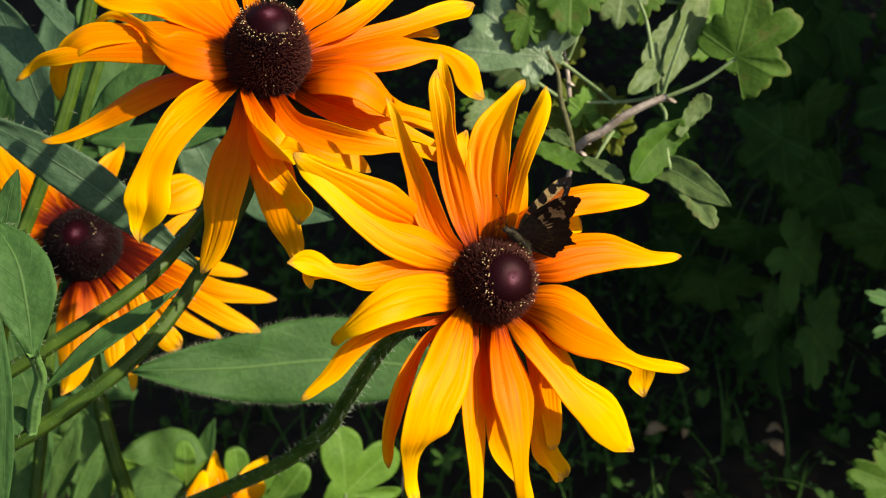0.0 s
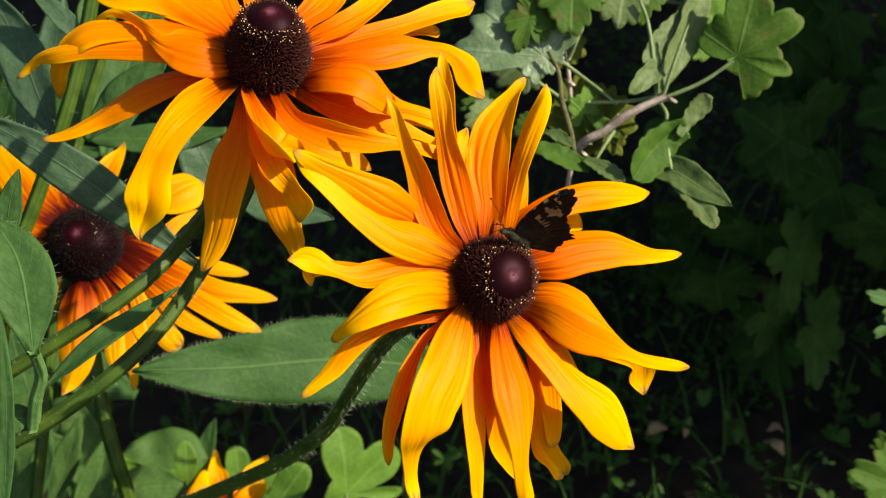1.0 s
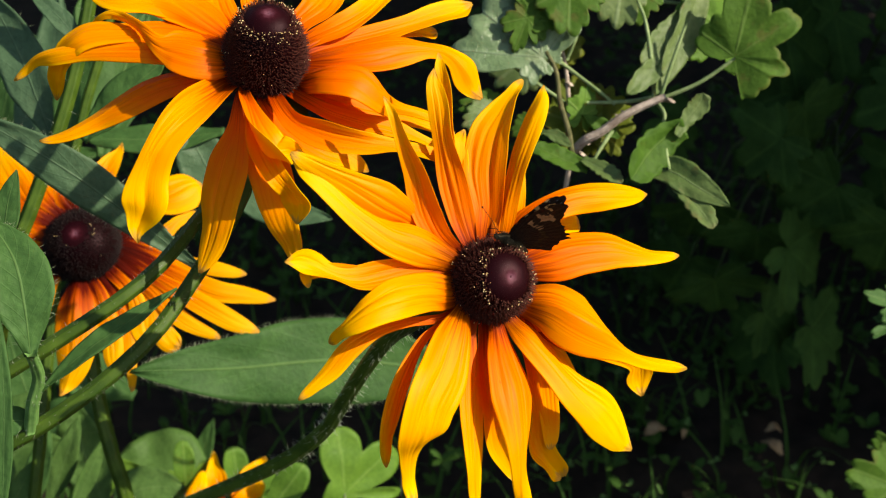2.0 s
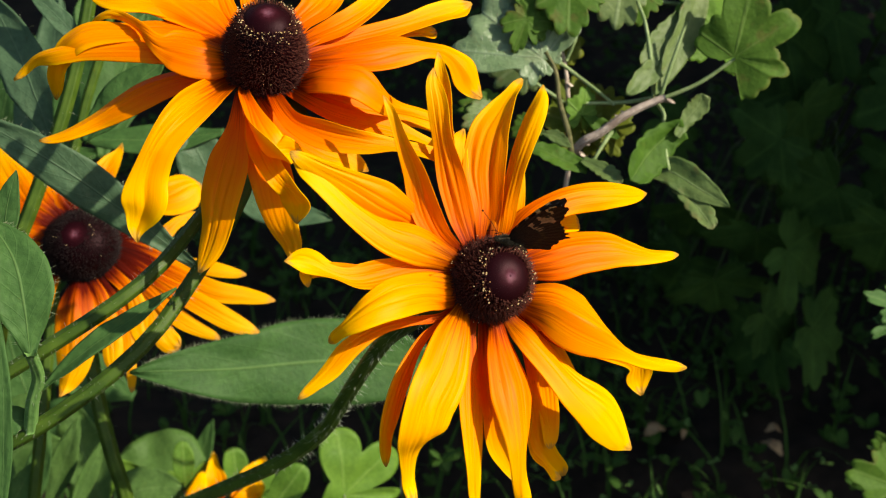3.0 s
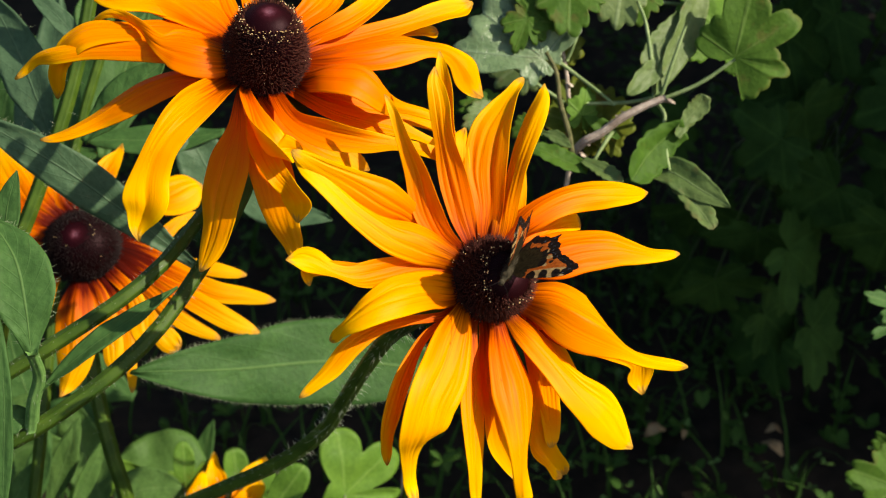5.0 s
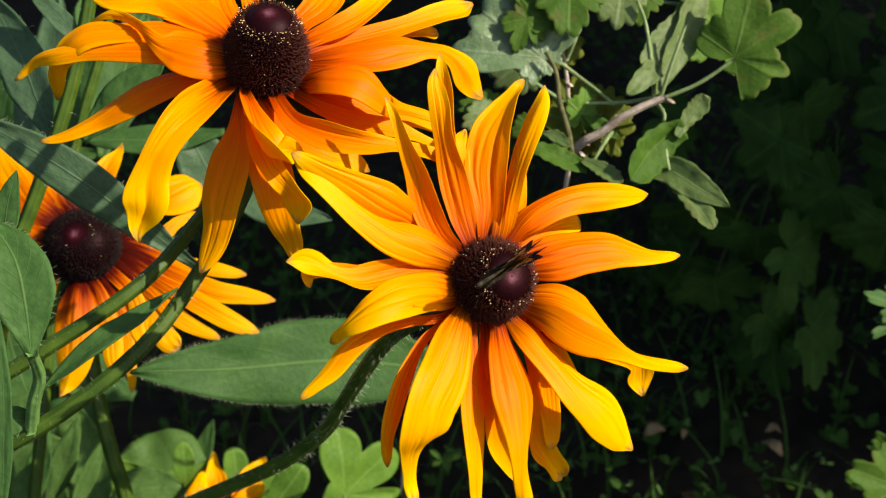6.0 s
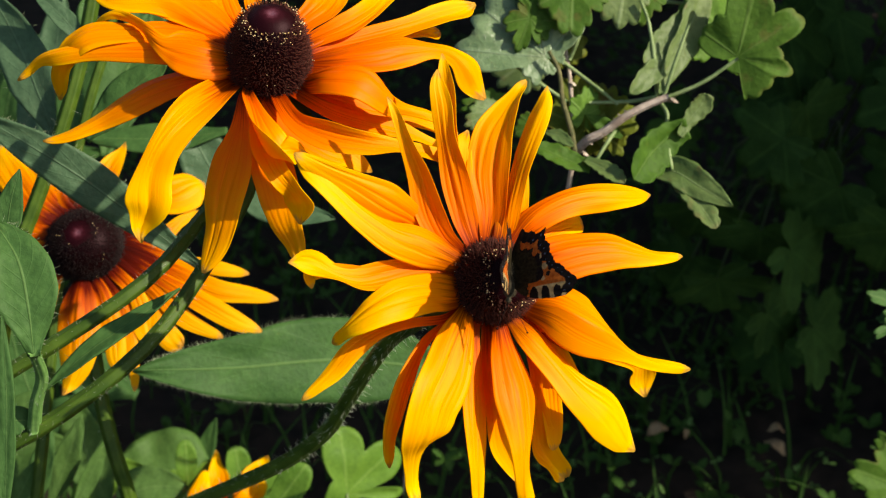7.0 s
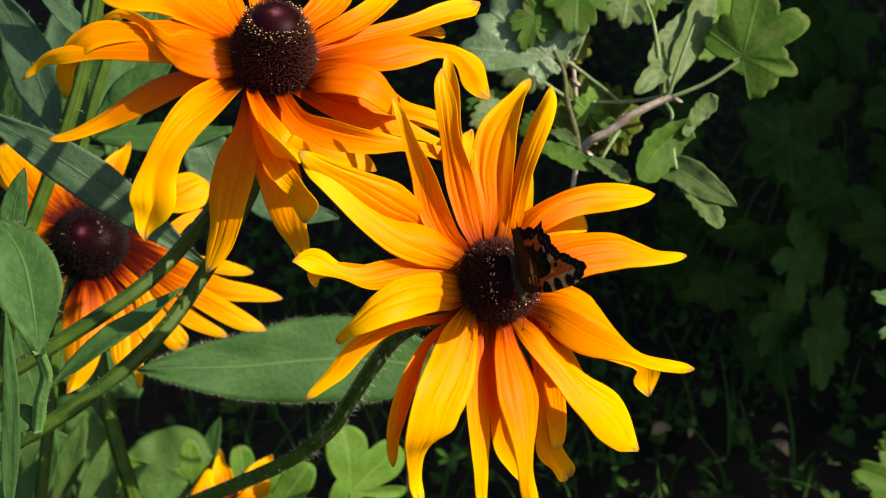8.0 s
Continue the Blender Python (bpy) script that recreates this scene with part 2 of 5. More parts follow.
def eased(xs, ys, x):
    """A smooth curve through values at rising places."""
    i = 0
    while i < len(xs) - 2 and xs[i + 1] < x:
        i += 1
    slope = [(ys[k + 1] - ys[k]) / max(xs[k + 1] - xs[k], 1e-6) for k in range(len(xs) - 1)]

    def at(k):
        if k == 0 or k == len(xs) - 1:
            return slope[min(k, len(slope) - 1)]
        return 0.5 * (slope[k - 1] + slope[k])

    h = xs[i + 1] - xs[i]
    f = min(max((x - xs[i]) / max(h, 1e-6), 0), 1)
    return (2 * f ** 3 - 3 * f * f + 1) * ys[i] + (f ** 3 - 2 * f * f + f) * h * at(i) + (3 * f * f - 2 * f ** 3) * ys[i + 1] + (f ** 3 - f * f) * h * at(i + 1)


def carried_frames(line, first):
    """Tangent, normal and side along a line, the normal carried without turning."""
    out, nrm = [], Vector(first)
    for i in range(len(line)):
        tan = (line[min(i + 1, len(line) - 1)] - line[max(i - 1, 0)]).normalized()
        nrm = (nrm - tan * nrm.dot(tan)).normalized()
        out.append((tan, nrm, nrm.cross(tan)))
    return out


def blade(pts, width, profile, normal, nu, nv, relief, thick, seed, rag=0.0):
    """A thin closed blade along a line: two sheets joined at the rim. Gives vertices, faces, uvs."""
    line = curve_points(pts, nu)
    fr = carried_frames(line, normal)
    top, low, uv = [], [], []
    for i, (c, (tan, nrm, side)) in enumerate(zip(line, fr)):
        u = i / (nu - 1)
        w = width * profile(u)
        for j in range(nv):
            s = 2 * j / (nv - 1) - 1
            wob = noise.noise(Vector((u * 5, s * 1.3, seed * 7.3))) * 0.10 * width * (0.25 + abs(s))
            edge = 1 + 0.05 * noise.noise(Vector((u * 9, 3.1 if s > 0 else 8.7, seed * 3.1))) + rag * (abs(math.sin(u * 17 + seed + s)) - 0.5)
            p = c + side * (s * w / 2 * edge) + nrm * (relief(u, s, w) + wob)
            top.append(p + nrm * thick / 2)
            low.append(p - nrm * thick / 2)
            uv.append((u, 0.5 + s / 2))
    return top + low, closed_sheet(nu, nv), uv + uv


def closed_sheet(nu, nv):
    """Faces of two grids of vertices, one over the other, joined at the rim."""
    k, faces = nu * nv, []
    for i in range(nu - 1):
        for j in range(nv - 1):
            a = i * nv + j
            faces.append((a, a + 1, a + nv + 1, a + nv))
            faces.append((k + a, k + a + nv, k + a + nv + 1, k + a + 1))
        a, b = i * nv, i * nv + nv - 1
        faces.append((a, a + nv, k + a + nv, k + a))
        faces.append((b, k + b, k + b + nv, b + nv))
    for j in range(nv - 1):
        faces.append((j, k + j, k + j + 1, j + 1))
        e = (nu - 1) * nv + j
        faces.append((e, e + 1, k + e + 1, k + e))
    return faces


petal_count = 0


def petal(head, stations, cup=-0.15, fold=0.0, crease=0.0, material=None):
    """A ray petal along stations of the flower's own space, whose z is its axis: x, y, z and width in millimetres,
    and the degrees by which the blade leans there. cup lifts its rims, fold bends it along a crease."""
    global petal_count
    petal_count += 1
    seed = petal_count
    rng = random.Random(seed * 31)
    x, y, z, w, tilt = stations[0]
    stations = [(x * 0.6, y * 0.6, z - 1.0, w * 0.8, tilt)] + list(stations)
    pts = [Vector(r[:3]) for r in stations]
    pts[-1] += (pts[-1] - pts[-2]).normalized() * 1.5
    fine, run = dense_line(pts)
    shares = [run[24 * i] / run[-1] for i in range(len(pts))]
    nu, nv = 46, 41
    line = curve_points(pts, nu)
    grooves = [(rng.uniform(-0.8, 0.8), rng.uniform(0.008, 0.032), rng.choice((0.06, 0.09, 0.14, 0.20)), rng.uniform(0, 6), rng.uniform(0.2, 0.9)) for _ in range(6)]
    grooves += [(-0.26 + rng.uniform(-0.08, 0.08), 0.028, 0.07, 1.6, 0.45), (0.26 + rng.uniform(-0.08, 0.08), 0.028, 0.07, 1.6, 0.45)]
    waves = [(rng.uniform(0.02, 0.07), rng.uniform(5, 10), rng.uniform(0, 6)) for _ in range(2)]
    top, low, uv = [], [], []
    crimp, hook = rng.uniform(0.05, 0.15), rng.uniform(-0.10, 0.26) * max(r[3] for r in stations)
    for i, (c, (tan, nrm, side)) in enumerate(zip(line, carried_frames(line, Vector((0, 0, 1))))):
        u = i / (nu - 1)
        turn = radians(eased(shares, [r[4] for r in stations], u))
        n2 = nrm * math.cos(turn) + side * math.sin(turn)
        s2 = side * math.cos(turn) - nrm * math.sin(turn)
        w = max(eased(shares, [r[3] for r in stations], u), 0.7)
        if u > 0.9:
            w *= 1 - 0.3 * ((u - 0.9) / 0.1) ** 2
        if u > 0.95:
            w *= math.sqrt(max(1 - 0.85 * ((u - 0.95) / 0.05) ** 2, 0.1))
        live = min(u * 5, 1) * min((1 - u) * 6 + 0.25, 1)
        for j in range(nv):
            s = 2 * j / (nv - 1) - 1
            lift = cup * 0.6 * (s * s - 1) + fold * (abs(s - crease) - 1)
            for mid, deep, wide, ph, far in grooves:
                lift -= deep * live * math.exp(-((s - mid - 0.16 * math.sin(u * 3 + ph)) / wide) ** 2 - ((u - far) / 0.3) ** 2)
            amp, beat, ph = waves[s > 0]
            lift += amp * live * math.sin(u * beat + ph) * abs(s) ** 2.5
            lift += 0.05 * live * noise.noise(Vector((u * 3.2, s * 1.4, seed * 7.3)))
            edge = 1 + 0.03 * noise.noise(Vector((u * 9, 3.1 if s > 0 else 8.7, seed * 3.1)))
            p = c + s2 * (s * w / 2 * edge) + n2 * (lift * w)
            if u > 0.9:
                q = (u - 0.9) / 0.1
                p = p + tan * (crimp * w * q * math.cos(7.8 * s + seed)) + n2 * (hook * q * q)
            top.append((p + n2 * 0.14) * 0.001)
            low.append((p - n2 * 0.14) * 0.001)
            uv.append((u, 0.5 + s / 2))
    me = mesh_from("ray_petal", top + low, closed_sheet(nu, nv), material or PETAL, uv + uv)
    return part("ray_petal", me, head)


def lance_leaf(parent, pts, width, mat=None, normal=(0, -0.55, 0.83), fold=0.10, belly=0.42, hairs=0, point=0.85, base=0.2, name="leaf", label="", rag=0.0):
    """A lance-shaped leaf along world points, with a keel and, where hairs is set, a hairy rim."""
    loc = into(parent, pts)
    nrm = parent.matrix_basis.to_3x3().inverted() @ Vector(normal) if parent else Vector(normal)
    seed = int(abs(pts[0][0] * 9973 + pts[1][1] * 7919) * 10) % 97

    def profile(u):
        if u < belly:
            f = u / belly
            return base + (1 - base) * (f * f * (3 - 2 * f)) ** 0.8
        f = (u - belly) / (1 - belly)
        return max((1 - f ** 1.9) ** point, 0.03)

    def relief(u, s, w):
        return abs(s) * fold * w * 0.5 + 0.008 * width * math.cos((u * 7 - abs(s) * 1.4) * 6.28) * (1 - abs(s) * 0.5)

    v, f, uv = blade(loc, width, profile, nrm, 34, 13, relief, 0.0005, seed, rag)
    ob = part(name, mesh_from(name, v, f, mat or LEAF, uv), parent, label)
    if hairs:
        rng = random.Random(seed)
        hv, hf = [], []
        for _ in range(hairs):
            i, side = rng.randrange(2, 32), rng.choice((0, 12))
            q = rng.random()
            p = v[i * 13 + side].lerp(v[(i + 1) * 13 + side], q)
            out = (v[i * 13 + side] - v[i * 13 + 6]).normalized()
            spike(hv, hf, p, out * rng.uniform(0.6, 1) + Vector([rng.uniform(-0.5, 0.5) for _ in range(3)]), rng.uniform(0.0010, 0.0036), 0.00006)
        tagged(part("margin_hairs", mesh_from("margin_hairs", hv, hf, RIM_HAIR), ob, "fine pale hairs on the leaf rim"), kind="stuff")
    return ob


def spike(verts, faces, p, way, length, radius, sides=3):
    way = way.normalized()
    a = way.orthogonal().normalized()
    b = way.cross(a)
    k = len(verts)
    for i in range(sides):
        t = 6.2832 * i / sides
        verts.append(p + (a * math.cos(t) + b * math.sin(t)) * radius)
    verts.append(p + way * length)
    for i in range(sides):
        faces.append((k + i, k + (i + 1) % sides, k + sides))


def bead(verts, faces, p, r):
    k = len(verts)
    verts += [p + Vector(d) * r for d in ((1, 0, 0), (-1, 0, 0), (0, 1, 0), (0, -1, 0), (0, 0, 1), (0, 0, -1))]
    faces += [(k + a, k + b, k + c) for a, b, c in ((0, 2, 4), (2, 1, 4), (1, 3, 4), (3, 0, 4), (2, 0, 5), (1, 2, 5), (3, 1, 5), (0, 3, 5))]


def stalk(name, parent, pts, r0, r1, mat, hairs=0, steps=70, hair_len=0.0048, label="", span=(0.0, 0.75), ribs=0.11, hair=0.00006):
    """A round, slightly ribbed stalk along world points; r0 at its first end."""
    loc = into(parent, pts)
    line = curve_points(loc, steps)
    fr = carried_frames(line, Vector((0.3, 0.9, 0.2)))
    sides, v, f, uv = 24, [], [], []
    for i, (c, (tan, nrm, side)) in enumerate(zip(line, fr)):
        u = i / (steps - 1)
        r = r0 + (r1 - r0) * u
        for j in range(sides):
            a = 6.2832 * j / sides
            rr = r * (1 + ribs * math.cos(a * 6) + 0.02 * noise.noise(c * 90 + Vector((j * 0.4, 0, 0))))
            v.append(c + (nrm * math.cos(a) + side * math.sin(a)) * rr)
            uv.append((u * 30, j / sides))
    for i in range(steps - 1):
        for j in range(sides):
            f.append((i * sides + j, i * sides + (j + 1) % sides, (i + 1) * sides + (j + 1) % sides, (i + 1) * sides + j))
    f.append(tuple(range(sides)))
    f.append(tuple(reversed(range((steps - 1) * sides, steps * sides))))
    ob = part(name, mesh_from(name, v, f, mat, uv), parent, label) if parent else new(name, mesh_from(name, v, f, mat, uv))
    if hairs:
        rng = random.Random(len(v) + hairs)
        hv, hf = [], []
        for _ in range(hairs):
            u = rng.uniform(*span)
            x = u * (steps - 1)
            i = min(int(x), steps - 2)
            c = line[i].lerp(line[i + 1], x - i)
            tan, nrm, side = fr[i]
            a = rng.uniform(0, 6.2832)
            out = nrm * math.cos(a) + side * math.sin(a)
            spike(hv, hf, c + out * (r0 + (r1 - r0) * u) * 0.95, out + tan * rng.uniform(-0.4, 0.25), hair_len * rng.uniform(0.35, 1.0), hair)
        tagged(part("hairs", mesh_from("hairs", hv, hf, HAIR), ob, "stiff white stem hairs"), kind="stuff")
    return ob


def lobed_leaf(parent, base, tip, width, mat, normal=(0, -0.55, 0.83), lobes=((0, 1.0, 27), (60, 0.86, 29), (-60, 0.86, 29), (122, 0.55, 30), (-122, 0.55, 30)), teeth=0.16, fold=0.12, name="leaf", droop=0.12, label="", web=0.34):
    """A palmate leaf with rounded, toothed lobes; it hangs by its base, and its middle lobe points to tip."""
    b, e = into(parent, [base, tip])
    nrm = (parent.matrix_basis.to_3x3().inverted() if parent else Matrix.Identity(3)) @ Vector(normal)
    ax = e - b
    length = ax.length
    ax.normalize()
    nrm = (nrm - ax * nrm.dot(ax)).normalized()
    side = nrm.cross(ax)
    wide = width / (length * 1.5)
    rng = random.Random(int(abs(base[0] * 7717 + tip[2] * 3331) * 10))
    jit = [(a + rng.uniform(-6, 6), r * rng.uniform(0.88, 1.1), s * rng.uniform(0.9, 1.15)) for a, r, s in lobes]
    phase = rng.uniform(0, 6)
    na, nr = 132, 10
    top, low, uv = [], [], []
    for i in range(na):
        a = -165 + 330 * i / (na - 1)
        reach = web if abs(a) < 110 else 0.2
        near = 99
        for la, lr, ls in jit:
            d = (a - la) / ls
            reach = max(reach, lr * max(0, 1 - 0.30 * abs(d) ** 2.6) if abs(d) < 1.5 else 0.16, lr * math.exp(-d * d * 0.65))
            near = min(near, abs(d), 1.3)
        reach *= 1 + teeth * (abs(math.sin(math.radians(a) * 8 + phase)) - 0.6) + 0.05 * noise.noise(Vector((a * 0.05, phase, 0)))
        ca, sa = math.cos(radians(a)), math.sin(radians(a))
        for k in range(nr):
            q = k / (nr - 1)
            r = reach * q * length
            x, y = r * ca, r * sa * wide
            z = abs(y) * fold + length * (0.03 * math.cos(near * 3.1) * q ** 1.6 * -1 + 0.05 * noise.noise(Vector((x * 60, y * 60, phase)))) - droop * (r * r) / length
            p = b + ax * x + side * y + nrm * z
            top.append(p + nrm * 0.0002)
            low.append(p - nrm * 0.0002)
            uv.append((q, 0.5 + min(near, 1.2) * 0.3 * (0.15 + q)))
    k, f = na * nr, []
    for i in range(na - 1):
        for j in range(nr - 1):
            c = i * nr + j
            f.append((c, c + nr, c + nr + 1, c + 1))
            f.append((k + c, k + c + 1, k + c + nr + 1, k + c + nr))
        c = i * nr + nr - 1
        f.append((c, c + nr, k + c + nr, k + c))
    me = mesh_from(name, top + low, f, mat, uv + uv)
    return part(name, me, parent, label)


def cone(head, radius, height, calm, seed, bristle=0.0016, gold=0.25, total=2600, fine=0.00020, floret=FLORET):
    """The dark middle of a coneflower: a smooth crown, bristly florets below it, gold pollen between them."""
    rng = random.Random(seed)

    def at(s):  # s runs over the profile from the crown to the foot
        a = s * 1.75
        r = radius * min(math.sin(min(a, 1.5708)) ** 0.78, 1.0) * (1 - 0.16 * max(0, a - 1.5708) / 0.18)
        z = height * max(math.cos(a), -0.3) if a < 1.5708 else -height * 0.9 * (a - 1.5708)
        return r, z

    v, f = [], []
    rings, seg = 30, 48
    for i in range(rings):
        r, z = at(i / (rings - 1))
        dimple = -0.0006 * math.exp(-(r / 0.0012) ** 2)
        for j in range(seg):
            a = 6.2832 * j / seg
            v.append(Vector((r * math.cos(a), r * math.sin(a), z + dimple)))
    for i in range(rings - 1):
        for j in range(seg):
            f.append((i * seg + j, (i + 1) * seg + j, (i + 1) * seg + (j + 1) % seg, i * seg + (j + 1) % seg))
    ob = part("cone", mesh_from("cone", v, f, DOME), head, "dark purple-brown domed cone")
    hv, hf, tv, tf, pv, pf = [], [], [], [], [], []
    for i in range(total):
        s = min(max(math.sqrt((i + 0.5) / total) + rng.uniform(-0.012, 0.012), 0.005), 1)
        a = i * 2.39996 + rng.uniform(-0.05, 0.05)
        r, z = at(s)
        r2, z2 = at(min(s + 0.01, 1))
        r0, z0 = at(max(s - 0.01, 0))
        tang = Vector((r2 - r0, 0, z2 - z0)).normalized()
        out = Vector((-tang.z, 0, tang.x))
        turn = Matrix.Rotation(a, 3, "Z")
        p = turn @ Vector((r, 0, z))
        way = turn @ (out + Vector((0, 0, 0.35)))
        way = way + Vector([rng.uniform(-0.5, 0.5) for _ in range(3)])
        if s < calm:
            bead(tv, tf, p, 0.00011)
        elif s < calm + 0.12:
            reach = bristle * rng.uniform(0.5, 1.3)
            spike(hv, hf, p, way, reach, fine * 1.3, 4)
            if rng.random() < gold:
                bead(pv, pf, p + way.normalized() * reach * 0.9, rng.uniform(0.00017, 0.00032))
        else:
            reach = bristle * rng.uniform(0.4, 1.25)
            spike(hv, hf, p, way, reach, fine, 4)
            if rng.random() < gold * 0.06:
                bead(pv, pf, p + way.normalized() * reach * 0.9, rng.uniform(0.00010, 0.00022))
    tagged(part("floret_crown", mesh_from("floret_crown", tv, tf, DOME), ob, "tight purple florets"), kind="stuff")
    tagged(part("floret_ring", mesh_from("floret_ring", hv, hf, floret), ob, "bristly dark brown florets"), kind="stuff")
    tagged(part("pollen", mesh_from("pollen", pv, pf, POLLEN, smooth=False), ob, "golden pollen grains"), kind="stuff")
    return ob


def sepals(head, n, radius, length, seed):
    rng = random.Random(seed)
    for i in range(n):
        a = 6.2832 * i / n + rng.uniform(-0.2, 0.2)
        d = Vector((math.cos(a), math.sin(a), 0))
        pts = [head.matrix_basis @ (d * radius * 0.3 + Vector((0, 0, -0.004))), head.matrix_basis @ (d * radius + Vector((0, 0, -0.006))), head.matrix_basis @ (d * (radius + length) + Vector((0, 0, -0.012)))]
        lance_leaf(head, pts, 0.006, STEM, head.matrix_basis.to_3x3() @ Vector((0, 0, 1)), name="sepal")


# ---- ground ----
def ground():
    n = 150
    k = np.linspace(-1, 1, n)
    s = np.sign(k) * (np.abs(k) * 1.6 + np.abs(k) ** 9 * 150)
    v = []
    for y in s:
        for x in s:
            p = Vector((x, y + 1.2, 0))
            near = max(0, 1 - Vector((x, y, 0)).length / 6)
            v.append((p.x, p.y, near * (0.05 * noise.noise(p * 2.3) + 0.022 * noise.noise(p * 9) + 0.012 * noise.noise(p * 31))))
    f = [(i * n + j, i * n + j + 1, (i + 1) * n + j + 1, (i + 1) * n + j) for i in range(n - 1) for j in range(n - 1)]
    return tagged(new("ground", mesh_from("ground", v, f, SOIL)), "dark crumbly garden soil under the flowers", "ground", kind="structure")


ground()

# ---- the coneflowers ----
HEADS = {}


def coneflower(key, m, label):
    HEADS[key] = thing("coneflower", m, label, "flower", "coneflowers in the bed")
    return HEADS[key]


def flower_front():
    head = coneflower("front", pose(0.0152, 0.3409, 0.5905, 54.99, 15.18, 20.50), "orange-yellow coneflower with dark purple cone, butterfly feeding on it")
    petal(head, [(-3.6, 14.9, -3.0, 4.5, 1), (-8.8, 31.4, -2.0, 6.6, 0), (-9.7, 44.9, -1.0, 6.2, 0), (-8.6, 48.8, -1.0, 2.7, 1)], cup=0.1)
    petal(head, [(-6.7, 14.6, -2.0, 4.6, 2), (-11.6, 31.1, -1.4, 5.1, 24), (-14.7, 49.7, -0.8, 5.5, 48), (-15.9, 62.8, -0.2, 6.0, 43), (-16.7, 70.7, -0.6, 3.7, 32), (-16.4, 74.9, -2.0, 1.7, 1)], cup=0.2)
    petal(head, [(-14.4, 10.5, -3.0, 5.8, 0), (-27.2, 18.8, 0.0, 8.6, 14), (-39.3, 22.5, 4.0, 13.8, 16), (-51.1, 27.1, 6.0, 9.7, 26), (-61.1, 30.8, 7.0, 6.8, 32), (-68.8, 34.8, 6.0, 3.7, -3)], cup=-0.12)
    petal(head, [(-11.7, 10.1, 0.0, 5.3, 2), (-18.7, 14.1, 2.4, 8.3, 26), (-23.9, 21.4, 3.8, 9.6, 37), (-28.4, 32.7, 5.2, 7.7, 47), (-33.3, 42.0, 6.7, 4.8, 48), (-36.8, 50.3, 7.1, 3.3, 41), (-38.9, 55.5, 6.5, 1.7, 3)], cup=0.12, fold=0.10)
    petal(head, [(-6.3, 13.2, 0.0, 6.8, 0), (-9.3, 20.6, 0.4, 8.8, 22), (-13.5, 32.3, 1.8, 9.5, 34), (-17.6, 45.7, 3.2, 7.1, 48), (-19.5, 56.7, 3.7, 7.0, 36), (-20.7, 63.3, 3.1, 5.1, 22), (-20.4, 66.4, 1.5, 2.2, 3)], cup=0.20, fold=-0.1)
    petal(head, [(10.0, 16.7, -3.0, 6.7, -4), (12.9, 25.4, -2.0, 5.5, -4), (13.6, 33.5, -1.0, 3.7, -3), (14.1, 39.3, -1.0, 1.5, -3)], cup=0.1)
    petal(head, [(-0.4, 14.5, 0.0, 7.0, -1), (-0.7, 23.8, 2.0, 9.9, 24), (-2.3, 37.2, 3.0, 14.6, 33), (-0.9, 49.1, 4.0, 13.6, 42), (3.9, 58.2, 4.0, 9.6, 59), (8.9, 64.9, 3.0, 4.9, 56), (12.1, 68.3, 2.0, 3.1, 3)], cup=0.14, fold=0.10, crease=-0.2)
    # Yellower colour here puts in sun that this upright petal misses.
    petal(head, [(4.9, 16.2, 0.0, 7.6, -5), (6.3, 25.6, 3.0, 7.5, 45), (8.3, 35.4, 5.0, 8.9, 68), (10.0, 43.8, 7.0, 9.6, 69), (13.8, 53.8, 8.0, 8.7, 68), (16.8, 60.9, 8.0, 5.2, 50), (17.8, 65.0, 7.0, 1.7, 5)], cup=-0.14, fold=-0.08, material=PETAL_YELLOW_LIT)
    petal(head, [(16.4, 13.6, -2.0, 4.5, 2), (31.0, 21.3, -5.0, 6.5, 1), (40.7, 23.4, -9.0, 6.3, -5)], cup=0.1)
    petal(head, [(10.5, 16.6, 0.0, 6.7, 1), (15.3, 21.0, 2.0, 9.3, 25), (23.5, 26.0, 4.0, 10.3, 36), (33.0, 29.4, 4.0, 10.8, 35), (44.5, 31.4, 3.0, 10.2, 32), (56.7, 33.2, 0.0, 7.3, 23), (65.3, 34.7, -4.0, 2.6, 17)], cup=-0.12, fold=-0.22, crease=0.15)
    petal(head, [(16.0, 6.9, -1.0, 12.1, 3), (23.9, 8.6, 2.0, 16.3, 16), (34.4, 11.1, 4.0, 15.7, 28), (45.1, 12.4, 5.0, 13.2, 31), (55.0, 11.8, 4.0, 10.0, 37), (65.6, 11.5, 2.0, 5.9, 39), (76.7, 13.0, -1.0, 2.3, 7)], cup=-0.12, fold=-0.10, crease=0.2)
    petal(head, [(32.1, -18.7, -5.0, 5.5, 1), (52.9, -22.1, -9.0, 6.0, -2), (67.2, -25.6, -13.0, 7.0, -36), (71.1, -30.2, -17.0, 10.7, -33), (73.4, -34.3, -21.0, 4.4, -33)], cup=0.2)
    # Yellow tone brightens this petal, which leans away from the sun.
    petal(head, [(15.1, -5.9, 0.0, 11.8, 0), (22.2, -8.4, 4.0, 18.5, 9), (29.3, -13.7, 7.0, 21.4, 19), (38.6, -18.1, 7.0, 15.9, 24), (47.7, -22.2, 5.0, 9.1, 37), (58.8, -25.5, 3.0, 6.4, 36), (76.9, -27.1, -1.0, 3.7, 14)], cup=-0.10, fold=-0.34, crease=-0.15, material=PETAL_YELLOW_LIT)
    petal(head, [(16.2, -12.5, -4.0, 4.3, -5), (30.5, -23.2, -9.0, 8.3, -8), (41.9, -31.1, -15.0, 3.9, -16)], cup=0.1)
